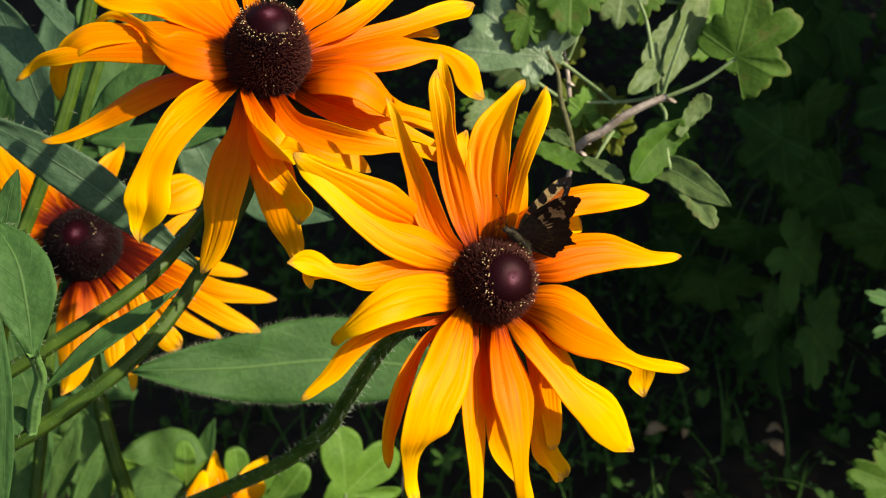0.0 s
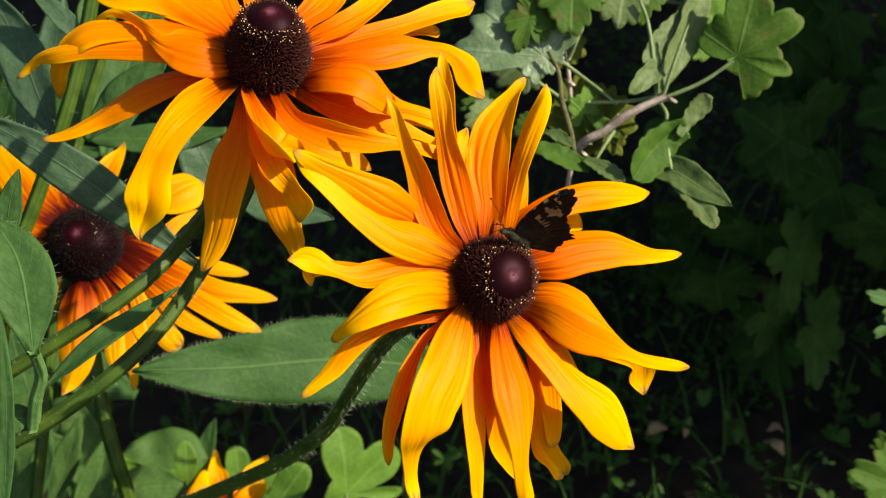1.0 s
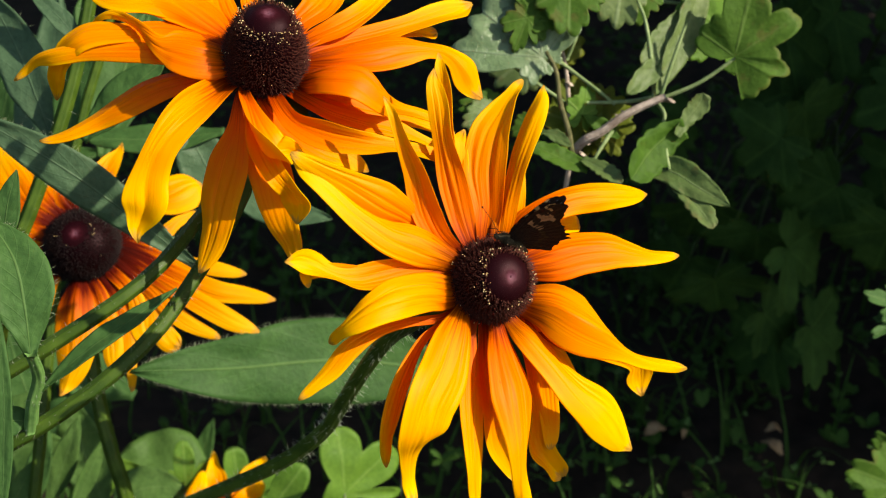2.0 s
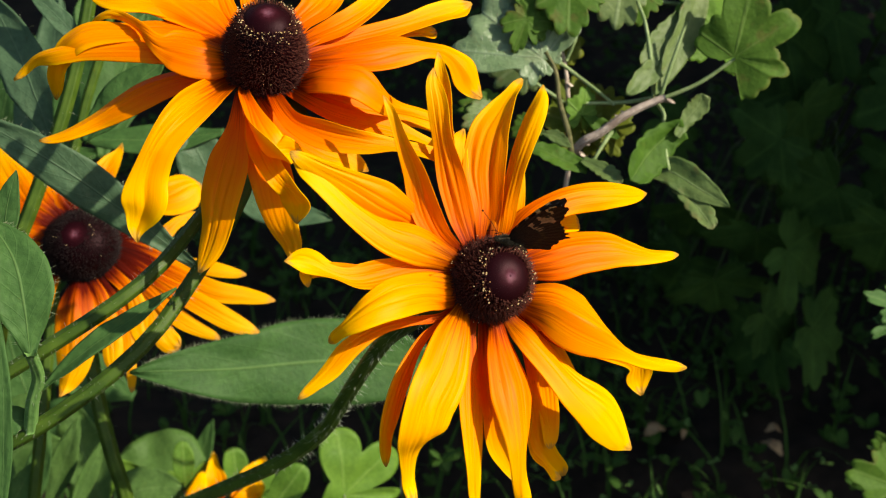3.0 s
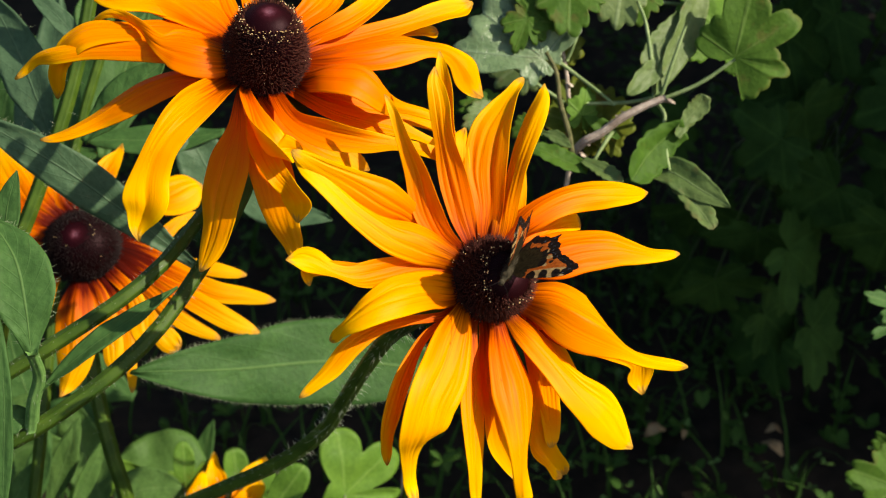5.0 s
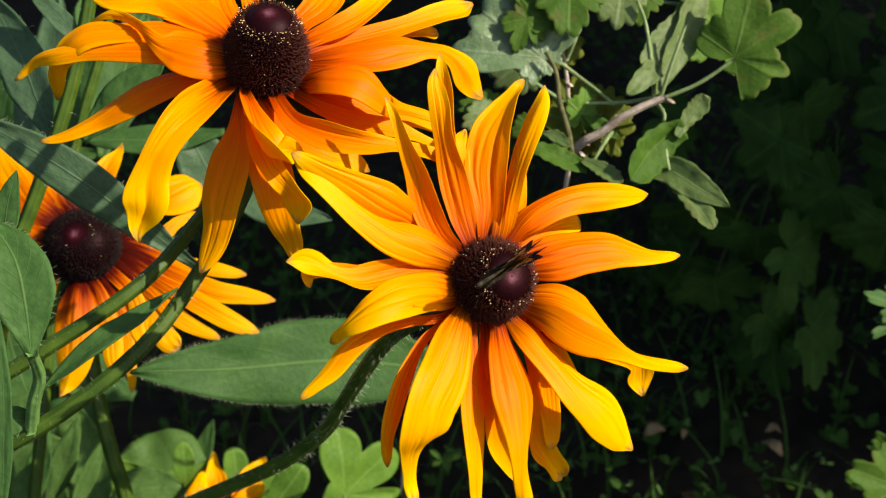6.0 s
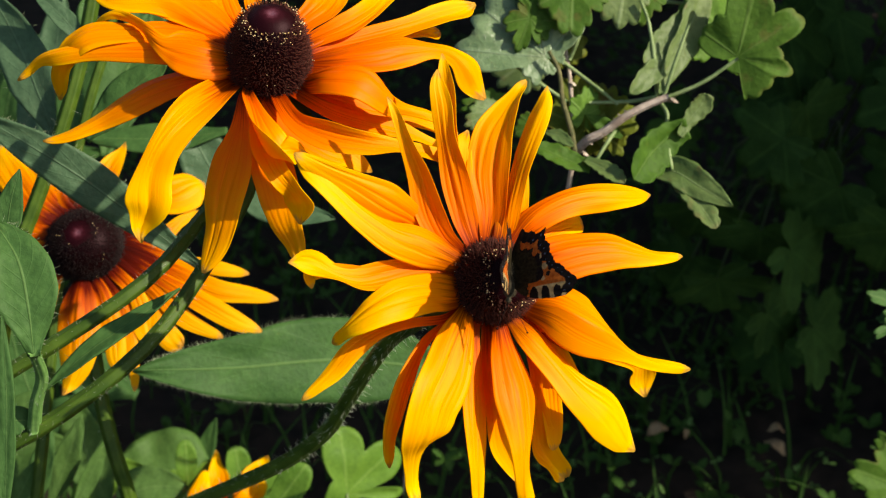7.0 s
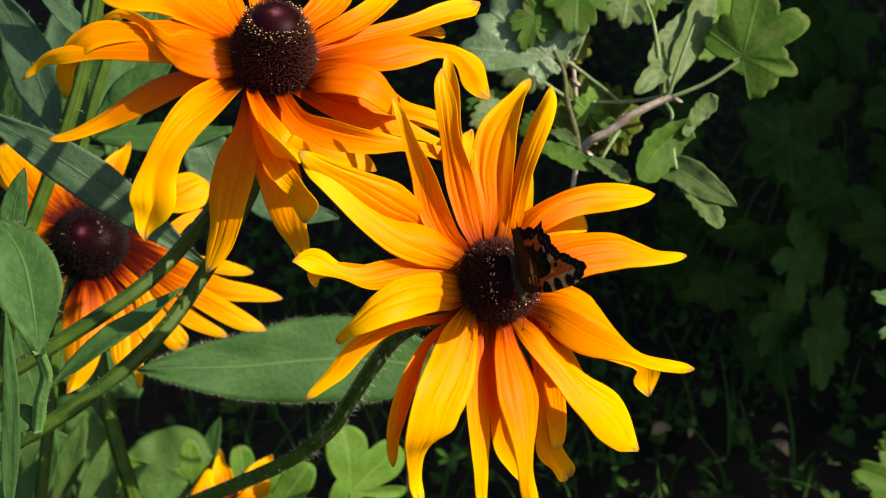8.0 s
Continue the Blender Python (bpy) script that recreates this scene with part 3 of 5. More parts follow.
    petal(head, [(18.8, -16.2, -4.0, 4.6, -4), (25.9, -30.7, -8.0, 7.3, -14), (29.4, -42.1, -11.0, 7.8, -10), (31.8, -53.8, -14.0, 4.8, -12)], cup=0.12)
    petal(head, [(16.0, -21.6, -3.0, 3.4, -1), (23.0, -39.9, -8.0, 6.7, 23), (27.2, -53.1, -12.0, 11.7, 12), (32.6, -59.0, -15.0, 8.1, 14), (39.1, -64.8, -19.0, 8.4, -9)], cup=0.25, fold=0.2)
    petal(head, [(9.2, -13.2, 0.0, 5.5, -2), (13.4, -19.6, 4.0, 11.0, 15), (20.7, -28.7, 7.0, 14.2, 26), (28.3, -36.5, 9.0, 16.0, 19), (38.1, -43.3, 8.0, 18.5, 11), (46.1, -49.9, 5.0, 12.4, 5), (50.7, -53.2, 1.0, 4.8, -5)], cup=-0.16, fold=-0.06, material=PETAL_YELLOW_LIT)
    petal(head, [(0.7, -16.8, -3.0, 5.0, 0), (2.5, -29.7, -5.0, 7.4, -1), (7.0, -42.6, -8.0, 9.5, -3), (9.8, -52.9, -11.0, 8.8, -4), (14.6, -59.6, -14.0, 6.2, -1), (18.0, -64.4, -17.0, 1.6, -8)], cup=0.15)
    petal(head, [(3.7, -15.6, 0.0, 6.7, 3), (3.6, -26.3, 4.0, 14.0, 13), (4.8, -37.3, 7.0, 18.9, 18), (5.9, -48.0, 9.0, 14.7, 22), (6.5, -56.9, 9.0, 10.8, 28), (8.5, -65.0, 6.0, 7.4, 19), (12.8, -72.0, 1.0, 5.7, -7)], cup=-0.20, fold=-0.10, crease=-0.3)
    petal(head, [(-4.9, -17.2, -2.0, 3.8, -4), (-6.6, -30.0, 1.0, 7.5, 10), (-7.5, -39.1, 3.0, 9.8, 15), (-7.4, -51.5, 4.0, 8.9, 17), (-6.4, -62.2, 3.0, 6.5, 16), (-4.3, -71.6, -1.0, 3.0, -7)], cup=-0.15, fold=0.12)
    petal(head, [(-14.6, -13.1, -3.0, 1.1, -47), (-23.7, -21.0, -1.0, 3.8, 12), (-30.2, -33.1, 0.0, 7.8, 20), (-33.6, -45.4, -1.0, 7.5, 23), (-33.8, -52.6, -4.0, 5.0, 22), (-32.1, -58.6, -8.0, 2.2, -6)], cup=-0.16)
    petal(head, [(-8.7, -9.5, 0.0, 5.2, -13), (-14.1, -18.2, 5.0, 12.5, -4), (-20.0, -30.2, 9.0, 18.0, 4), (-25.6, -39.6, 11.0, 19.8, 12), (-27.7, -48.7, 9.0, 18.5, 16), (-28.0, -54.9, 2.0, 10.0, 27), (-26.1, -62.1, -4.0, 6.1, 33), (-24.6, -69.8, -7.0, 4.7, 9)], cup=-0.12, fold=-0.05, crease=0.3, material=PETAL_YELLOW_LIT)
    petal(head, [(-14.8, -12.1, -3.0, 2.8, 2), (-26.8, -14.1, -4.0, 3.4, -25), (-36.7, -17.2, -5.0, 4.5, -36), (-45.5, -23.0, -6.0, 6.5, -19), (-51.0, -29.9, -8.0, 6.1, -23), (-56.2, -34.7, -9.0, 4.0, -24), (-59.7, -37.8, -10.0, 2.4, 4)], cup=-0.2)
    petal(head, [(-13.7, -4.1, 0.0, 10.6, 9), (-25.5, -5.1, 5.0, 13.2, -10), (-35.5, -7.7, 9.0, 13.6, -27), (-43.4, -11.6, 10.0, 11.5, -44), (-49.1, -15.7, 8.0, 8.9, -59), (-52.4, -18.4, 5.0, 5.1, -53), (-53.7, -20.7, 0.0, 3.9, -15)], cup=-0.18, fold=-0.05, material=PETAL_YELLOW_LIT)
    petal(head, [(-55.7, 0.8, 1.0, 4.8, 0), (-61.0, 0.1, 1.0, 4.6, -2), (-62.2, -0.5, 0.0, 4.4, 33), (-61.3, -3.1, -2.0, 2.1, 61)], cup=0.2)
    petal(head, [(-13.1, 3.7, 0.0, 4.9, -1), (-26.4, 2.9, 1.5, 6.0, -2), (-38.0, 0.4, 3.0, 9.4, -20), (-46.7, -1.2, 3.0, 9.6, -36), (-54.2, 0.0, 3.0, 7.8, -43), (-60.9, 2.2, 4.0, 8.6, -24), (-66.0, 2.7, 5.0, 7.0, -6), (-69.5, 2.3, 5.0, 1.7, -8)], cup=0.16, fold=0.12)
    petal(head, [(-13.1, 6.3, 0.0, 8.1, -2), (-26.1, 9.9, 2.0, 13.0, -14), (-37.5, 12.1, 3.5, 12.4, -27), (-48.4, 17.8, 4.5, 10.4, -31), (-57.0, 24.2, 5.0, 9.6, -32), (-63.1, 29.0, 5.0, 6.9, -23), (-68.0, 33.8, 4.0, 1.8, 22)], cup=-0.16, fold=-0.12, crease=-0.2, material=PETAL_YELLOW_LIT)
    cone(head, 0.0128, 0.0168, 0.31, 3, 0.0027, 0.24, 3000)
    sepals(head, 9, 0.010, 0.012, 5)
    stalk("stem", head, [(0.0147, 0.3466, 0.5864), (0.0072, 0.3623, 0.5715), (-0.0062, 0.3857, 0.5480), (-0.0141, 0.3960, 0.5360), (-0.0214, 0.4063, 0.5237), (-0.0305, 0.4175, 0.5032), (-0.0391, 0.4284, 0.4819), (-0.0470, 0.4394, 0.4611), (-0.0566, 0.4501, 0.4396), (-0.0805, 0.4584, 0.4139), (-0.1278, 0.4723, 0.3781), (-0.1943, 0.4905, 0.3296), (-0.2693, 0.5191, 0.2191), (-0.3135, 0.4962, 0.0594), (-0.3252, 0.4955, -0.0018)], 0.0030, 0.0040, STEM, 800, span=(0.04, 0.6), hair=0.00010)


def flower_upper():
    head = coneflower("upper", pose(-0.0608, 0.3952, 0.6445, 21.04, 8.66, 3.31), "large orange-yellow coneflower with tall dark cone and drooping petals")
    petal(head, [(-7.9, 27.7, 0.0, 5.2, 1), (-8.9, 37.7, 2.0, 7.5, 2), (-9.7, 51.8, 1.0, 4.1, 3)], cup=0.1, material=PETAL_DEEP)
    petal(head, [(9.9, 24.4, 0.0, 9.2, 3), (17.4, 34.9, 2.0, 13.5, 1), (21.5, 53.7, 0.0, 10.3, 1)], cup=0.1, material=PETAL_DEEP)
    petal(head, [(-12.6, 19.1, 0.0, 8.6, -6), (-18.5, 30.2, 2.0, 8.3, 2), (-24.0, 48.5, 0.0, 7.3, 2)], cup=0.1, material=PETAL_DEEP)
    petal(head, [(-23.6, 21.5, 1.0, 12.2, -3), (-41.0, 21.6, 3.0, 12.1, -4), (-52.2, 20.1, 3.0, 10.8, -7), (-62.3, 25.8, 0.0, 3.8, -8)], cup=-0.2)
    petal(head, [(-15.0, 13.7, 0.0, 10.6, -4), (-25.1, 20.2, 2.0, 17.3, -3), (-38.0, 25.1, 3.0, 17.8, -4), (-49.6, 24.3, 1.0, 14.1, -3)], cup=-0.16, fold=-0.1)
    petal(head, [(-16.9, 7.9, 0.0, 11.2, -3), (-34.9, 9.6, 1.0, 12.4, -2), (-48.2, 5.9, 2.0, 9.7, -5), (-59.5, 5.0, 0.0, 12.0, -4), (-65.8, 3.0, -4.0, 11.3, 3), (-70.3, 2.3, -12.0, 6.7, 51), (-72.0, 1.5, -20.0, 6.5, 58), (-72.2, 3.4, -28.0, 3.6, 61)], cup=-0.16)
    petal(head, [(-18.4, 2.2, -1.0, 12.3, -2), (-35.2, 1.2, 0.0, 13.7, -1), (-46.6, 1.1, -1.0, 10.9, 3), (-59.2, 0.0, -3.0, 6.9, 8), (-70.3, 0.0, -7.0, 6.9, 13), (-78.1, 1.5, -12.0, 3.9, 38), (-83.1, 0.6, -19.0, 3.1, 50)], cup=-0.2, fold=-0.15, crease=-0.2)
    petal(head, [(-13.4, -0.8, 1.0, 14.9, -1), (-21.8, -3.5, 4.0, 19.4, 3), (-30.6, -2.5, 5.0, 16.4, 9), (-36.4, -1.3, 6.0, 6.5, 35), (-43.0, 5.5, 6.0, 5.3, 100), (-49.6, 10.7, 5.0, 3.6, 89), (-55.7, 12.7, 3.0, 3.1, 38), (-60.8, 12.9, -2.0, 2.0, 65)], cup=-0.14, fold=-0.12)
    petal(head, [(-16.3, -5.0, -3.0, 7.3, 6), (-29.6, -5.0, -8.0, 10.3, 14), (-39.2, -6.1, -14.0, 12.4, 15), (-47.4, -9.4, -19.0, 11.7, 11), (-55.8, -12.8, -24.0, 7.7, 14), (-64.3, -17.2, -27.0, 5.4, 14), (-72.5, -18.8, -30.0, 3.0, 11)], cup=-0.2, fold=-0.1, material=PETAL_DEEP)
    petal(head, [(-7.0, -13.3, -2.0, 2.9, 9), (-6.9, -23.1, -9.0, 7.1, -12), (-8.2, -30.5, -17.0, 14.3, -20), (-10.0, -38.2, -26.0, 14.5, -17), (-10.4, -46.3, -33.0, 12.6, -30), (-11.6, -52.3, -38.0, 10.2, -32), (-13.5, -58.3, -42.0, 4.8, -43)], cup=-0.16, fold=0.05, material=PETAL_DEEP)
    petal(head, [(-12.0, -9.6, 0.0, 8.7, -3), (-18.5, -24.3, 5.0, 11.8, 14), (-24.1, -36.3, 6.0, 11.7, 30), (-28.5, -45.0, 2.0, 11.9, 46), (-31.3, -51.3, -5.0, 13.2, 42), (-32.5, -58.0, -12.0, 14.6, 20), (-34.2, -59.6, -20.0, 8.0, 7), (-35.0, -60.5, -24.0, 2.1, 52)], cup=-0.06, fold=0.32, crease=0.0, material=PETAL_YELLOW_LIT)
    petal(head, [(-4.9, -12.7, -3.0, 3.6, 1), (-2.3, -18.4, -10.0, 8.3, 13), (2.5, -25.1, -16.0, 13.5, 6), (6.9, -32.6, -23.0, 14.7, 2), (11.0, -42.9, -29.0, 12.4, -23), (15.3, -50.1, -33.0, 9.0, -42), (17.7, -53.0, -36.0, 5.9, -35)], cup=-0.1, fold=0.06, material=PETAL_DEEP)
    petal(head, [(-4.8, -15.8, 0.0, 2.7, -1), (-1.0, -25.0, -2.0, 6.6, 3), (2.5, -34.2, -5.0, 9.8, 1), (7.4, -41.0, -9.0, 7.7, -8), (12.6, -45.1, -12.0, 7.9, -55), (15.8, -46.5, -17.0, 11.6, -71), (16.5, -49.6, -21.0, 5.6, -92)], cup=-0.1, fold=0.1)
    petal(head, [(0.9, -12.9, -3.0, 4.6, -5), (10.5, -21.3, -6.5, 10.4, -2), (22.2, -26.4, -10.0, 9.8, -3), (31.3, -25.4, -14.0, 8.2, -7), (38.2, -26.6, -18.0, 2.0, -49)], cup=0.1, material=PETAL_DEEP)
    petal(head, [(4.5, -13.4, 0.0, 5.2, -1), (11.1, -26.5, 2.0, 6.6, -34), (22.0, -33.7, 4.0, 9.8, -44), (34.3, -35.2, 4.0, 7.8, -49), (45.8, -33.5, 3.0, 6.2, -9), (57.8, -33.1, 1.0, 6.3, -11), (67.8, -32.4, -3.0, 6.7, -14)], cup=0.12, fold=0.1, material=PETAL_DEEP)
    petal(head, [(-5.7, -14.0, 1.0, 3.6, -9), (-1.7, -24.5, 3.0, 7.0, 13), (3.5, -33.9, 4.0, 11.7, 23), (9.2, -38.4, 2.0, 13.2, 24), (14.5, -37.3, -3.0, 4.0, -37)], cup=0.3, fold=0.25)
    petal(head, [(13.5, -8.0, -3.0, 4.5, -2), (25.4, -8.8, -5.0, 8.4, -2), (37.0, -8.4, -8.0, 7.9, -5), (51.1, -5.2, -12.0, 6.5, -6), (58.6, -2.9, -16.0, 5.7, -7), (68.2, -2.3, -20.0, 5.3, -6)], cup=0.1, material=PETAL_DEEP)
    petal(head, [(11.4, -10.7, -1.0, 5.5, -1), (23.4, -16.3, -2.0, 7.2, -2), (35.8, -17.4, -4.0, 7.6, -3), (46.8, -16.0, -7.0, 8.0, -2), (55.7, -15.0, -11.0, 5.4, 3), (67.5, -15.8, -16.0, 5.1, -3)], cup=0.15, material=PETAL_DEEP)
    petal(head, [(14.9, -4.3, 0.0, 10.0, -10), (23.4, -9.4, 6.0, 20.4, 7), (31.6, -11.5, 7.0, 25.7, 17), (38.4, -13.3, 4.0, 17.2, 17), (45.4, -11.2, -1.0, 5.7, -9), (57.2, -7.6, -7.0, 4.4, 4), (65.9, -6.2, -12.0, 4.5, 5)], cup=-0.26, fold=-0.1, material=PETAL_DEEP)
    petal(head, [(33.8, 24.7, -4.0, 6.0, -1), (52.8, 38.4, -9.0, 6.0, -6), (60.8, 45.1, -14.0, 7.1, -20)], cup=0.15, material=PETAL_DEEP)
    petal(head, [(14.3, 9.5, 0.0, 6.0, 1), (25.0, 17.3, 0.0, 7.7, 0), (36.9, 24.1, 0.0, 9.4, -1), (49.8, 33.2, -1.0, 8.3, -2), (60.6, 42.0, -2.0, 9.7, -3), (68.5, 48.6, -4.0, 9.4, -9), (73.0, 54.3, -7.0, 3.8, -20)], cup=0.15, fold=0.1)
    petal(head, [(14.0, 16.2, 0.0, 7.9, 8), (24.5, 22.6, 3.0, 9.9, 2), (33.0, 31.6, 4.0, 9.0, 0), (41.3, 47.8, 2.0, 8.5, 0)], cup=0.16)
    petal(head, [(14.6, 4.5, 0.0, 7.4, 2), (24.9, 4.5, 3.0, 13.3, 3), (35.6, 7.0, 4.0, 17.2, 1), (46.2, 12.8, 3.0, 15.0, -2), (57.2, 17.5, 1.0, 7.6, -3), (65.6, 21.0, -4.0, 7.4, -33), (72.5, 20.4, -11.0, 13.1, -47), (76.7, 18.8, -19.0, 7.4, -41)], cup=-0.12, fold=-0.1, material=PETAL_DEEP)
    cone(head, 0.0140, 0.0240, 0.27, 7, 0.0022, 0.26, 4600, 0.00016)
    sepals(head, 9, 0.010, 0.012, 8)
    stem = stalk("stem", head, [(-0.0619, 0.3999, 0.6406), (-0.0676, 0.4146, 0.6142), (-0.0745, 0.4045, 0.5887), (-0.0903, 0.3829, 0.5672), (-0.1043, 0.3623, 0.5536), (-0.1226, 0.3475, 0.5420), (-0.1439, 0.3385, 0.5302), (-0.1683, 0.3413, 0.5112), (-0.2513, 0.4049, 0.4014), (-0.3456, 0.4633, 0.1624), (-0.3936, 0.4819, -0.0053)], 0.0025, 0.0036, STEM, 1100, hair_len=0.0030, span=(0.1, 0.62))
    stalk("shoot", head, [(-0.1439, 0.3378, 0.5310), (-0.1408, 0.3370, 0.5437), (-0.1368, 0.3367, 0.5552), (-0.1355, 0.3310, 0.5693)], 0.0022, 0.0018, SHOOT, 60, 20, 0.002, span=(0, 1), label="pale side shoot")
    lance_leaf(head, [(-0.1355, 0.3303, 0.5681), (-0.1374, 0.3384, 0.5822), (-0.1421, 0.3490, 0.5944), (-0.1519, 0.3597, 0.6031)], 0.0210, LEAF, (0.25, -0.75, 0.6), 0.16, hairs=60, belly=0.45)
    lance_leaf(head, [(-0.1386, 0.3369, 0.5475), (-0.1236, 0.3455, 0.5584), (-0.1090, 0.3543, 0.5657), (-0.0937, 0.3671, 0.5718)], 0.0092, LEAF, (-0.4, -0.5, 0.75), 0.2, hairs=40)
    lance_leaf(head, [(-0.1435, 0.3382, 0.5317), (-0.1474, 0.3373, 0.5362), (-0.1587, 0.3326, 0.5361)], 0.0103, LEAF, hairs=30)


def flower_low():
    head = coneflower("low", pose(-0.1825, 0.5374, 0.4907, 36.28, 1.39, 1.02), "yellow coneflower with red-based petals in half shade")
    petal(head, [(-17.9, 12.9, 0.0, 9.3, -1), (-31.4, 24.9, 1.0, 12.9, 1), (-44.9, 42.7, -1.0, 15.4, 4), (-54.9, 57.5, -5.0, 9.2, 4)], cup=-0.1, material=PETAL_RED)
    petal(head, [(-17.5, -3.4, 0.0, 12.7, 0), (-27.9, -5.1, 0.0, 16.8, 2), (-40.6, -3.4, -5.0, 9.8, 4)], cup=-0.1, material=PETAL_RED)
    petal(head, [(-12.1, -12.4, 0.0, 8.1, -2), (-16.2, -22.7, -2.0, 9.5, -1), (-18.6, -35.7, -6.0, 8.3, 2)], cup=-0.1, material=PETAL_RED)
    petal(head, [(-19.3, 6.5, 0.0, 8.3, -2), (-28.0, 9.6, 1.0, 11.5, 1), (-36.3, 14.1, -1.0, 12.2, 6), (-49.7, 20.1, -5.0, 11.9, 8)], cup=-0.1, material=PETAL_RED)
    petal(head, [(-17.3, 13.8, 0.0, 8.4, -2), (-26.8, 19.4, 2.0, 11.7, 0), (-36.4, 28.9, -1.0, 10.9, 4), (-50.2, 41.3, -5.0, 11.6, 4)], cup=-0.1, material=PETAL_RED)
    petal(head, [(-13.2, 19.4, 0.0, 8.0, 0), (-21.6, 27.0, 3.0, 12.5, -2), (-27.8, 36.3, 0.0, 11.2, -2), (-38.9, 51.5, -4.0, 13.2, 0)], cup=-0.1, material=PETAL_RED)
    petal(head, [(-5.4, 22.2, 0.0, 12.7, 0), (-10.1, 28.5, 3.0, 16.6, -3), (-12.3, 37.6, 1.0, 11.8, -2), (-19.3, 55.3, -3.0, 9.0, -2)], cup=-0.1, material=PETAL_RED)
    petal(head, [(-0.9, 23.1, 0.0, 8.4, 1), (4.9, 37.9, 1.0, 11.9, 2), (7.7, 48.6, -1.0, 11.1, 0), (12.2, 60.2, -4.0, 1.8, 9)], cup=0.1, material=PETAL_RED)
    petal(head, [(12.6, 17.1, 0.0, 9.2, 1), (24.6, 27.2, 0.0, 11.9, 1), (40.5, 30.4, -2.0, 22.7, 1), (49.5, 37.3, -5.0, 20.1, 1), (54.6, 41.0, -7.0, 5.8, 1)], cup=-0.1, material=PETAL_RED)
    petal(head, [(19.6, 8.6, 0.0, 7.3, 2), (34.8, 5.3, -1.0, 8.7, 4), (45.7, 17.2, -4.0, 5.9, -18), (53.5, 23.1, -7.0, 4.4, -28)], cup=-0.1, material=PETAL_RED)
    petal(head, [(20.5, 2.6, 0.0, 5.3, 2), (44.3, -4.9, -2.0, 6.3, 2), (67.2, -8.8, -5.0, 7.9, 3), (80.7, -10.3, -8.0, 3.6, 0)], cup=-0.15, material=PETAL_RED)
    petal(head, [(9.2, -13.6, -1.0, 6.4, -1), (21.0, -28.3, -3.0, 7.8, -2), (28.0, -57.0, -7.0, 5.9, -3), (29.9, -71.5, -10.0, 3.3, -8)], cup=-0.15, material=PETAL_RED)
    petal(head, [(13.5, -11.7, 0.0, 6.5, 0), (28.0, -25.9, -1.0, 8.1, -2), (33.0, -42.6, -5.0, 10.7, 0), (34.1, -47.7, -7.0, 6.2, 3)], cup=-0.15, material=PETAL_RED)
    petal(head, [(4.7, -15.6, 0.0, 5.5, 0), (11.9, -27.3, 0.0, 7.9, -3), (18.4, -46.9, -4.0, 10.6, -6), (20.4, -57.7, -6.0, 9.4, -5), (21.4, -61.9, -8.0, 4.8, -1)], cup=-0.2, material=PETAL_RED)
    petal(head, [(-0.3, -16.5, 0.0, 6.8, 0), (0.6, -30.9, 2.0, 17.7, -1), (2.0, -47.3, 0.0, 21.2, -3), (1.8, -62.4, -3.0, 16.0, -1), (-2.2, -74.7, -7.0, 3.4, -3)], cup=-0.2, fold=-0.1, material=PETAL_RED)
    petal(head, [(15.2, -9.9, -1.0, 5.3, 0), (35.0, -27.3, -3.0, 8.6, -1), (44.0, -44.7, -6.0, 11.8, -3), (50.0, -48.8, -9.0, 11.3, -6)], cup=-0.15, material=PETAL_RED)
    petal(head, [(17.6, -7.5, 0.0, 5.2, 1), (37.0, -22.6, -1.0, 8.4, 1), (51.6, -36.5, -4.0, 9.1, 1), (70.0, -44.6, -8.0, 4.1, -8)], cup=-0.15, material=PETAL_RED)
    petal(head, [(20.1, -0.7, 0.0, 5.4, 2), (43.1, -11.0, -1.0, 8.4, 2), (66.2, -21.0, -3.0, 10.8, 3), (83.2, -22.7, -6.0, 8.9, 2), (96.4, -24.1, -8.0, 3.6, 0)], cup=-0.15, material=PETAL_RED)
    petal(head, [(19.3, -4.7, 0.0, 5.4, 2), (41.7, -18.5, 0.0, 8.0, 2), (61.9, -29.6, -2.0, 10.9, 3), (79.2, -38.1, -5.0, 9.5, 2), (89.4, -41.0, -8.0, 3.8, 0)], cup=-0.15, material=PETAL_RED)
    cone(head, 0.0186, 0.0180, 0.15, 11, 0.0026, 0.05, 4200, floret=FLORET_TIP)
    stalk("stem", head, [(-0.1848, 0.5440, 0.4863), (-0.1924, 0.5533, 0.4384), (-0.1880, 0.5359, 0.3983), (-0.1817, 0.5244, 0.3683), (-0.1755, 0.5180, 0.3372), (-0.1703, 0.5073, 0.2786), (-0.1825, 0.4928, 0.0936), (-0.1965, 0.4917, -0.0283)], 0.0036, 0.0045, STEM, 120, span=(0.2, 0.7))
    lance_leaf(head, [(-0.1738, 0.7097, 0.1851), (-0.2114, 0.7141, 0.1925), (-0.2517, 0.7110, 0.1872)], 0.0680, LEAF_YOUNG, base=0.3)
    lance_leaf(head, [(-0.2223, 0.6218, 0.2370), (-0.2033, 0.6292, 0.2499), (-0.1728, 0.6300, 0.2512)], 0.0305, LEAF_YOUNG)


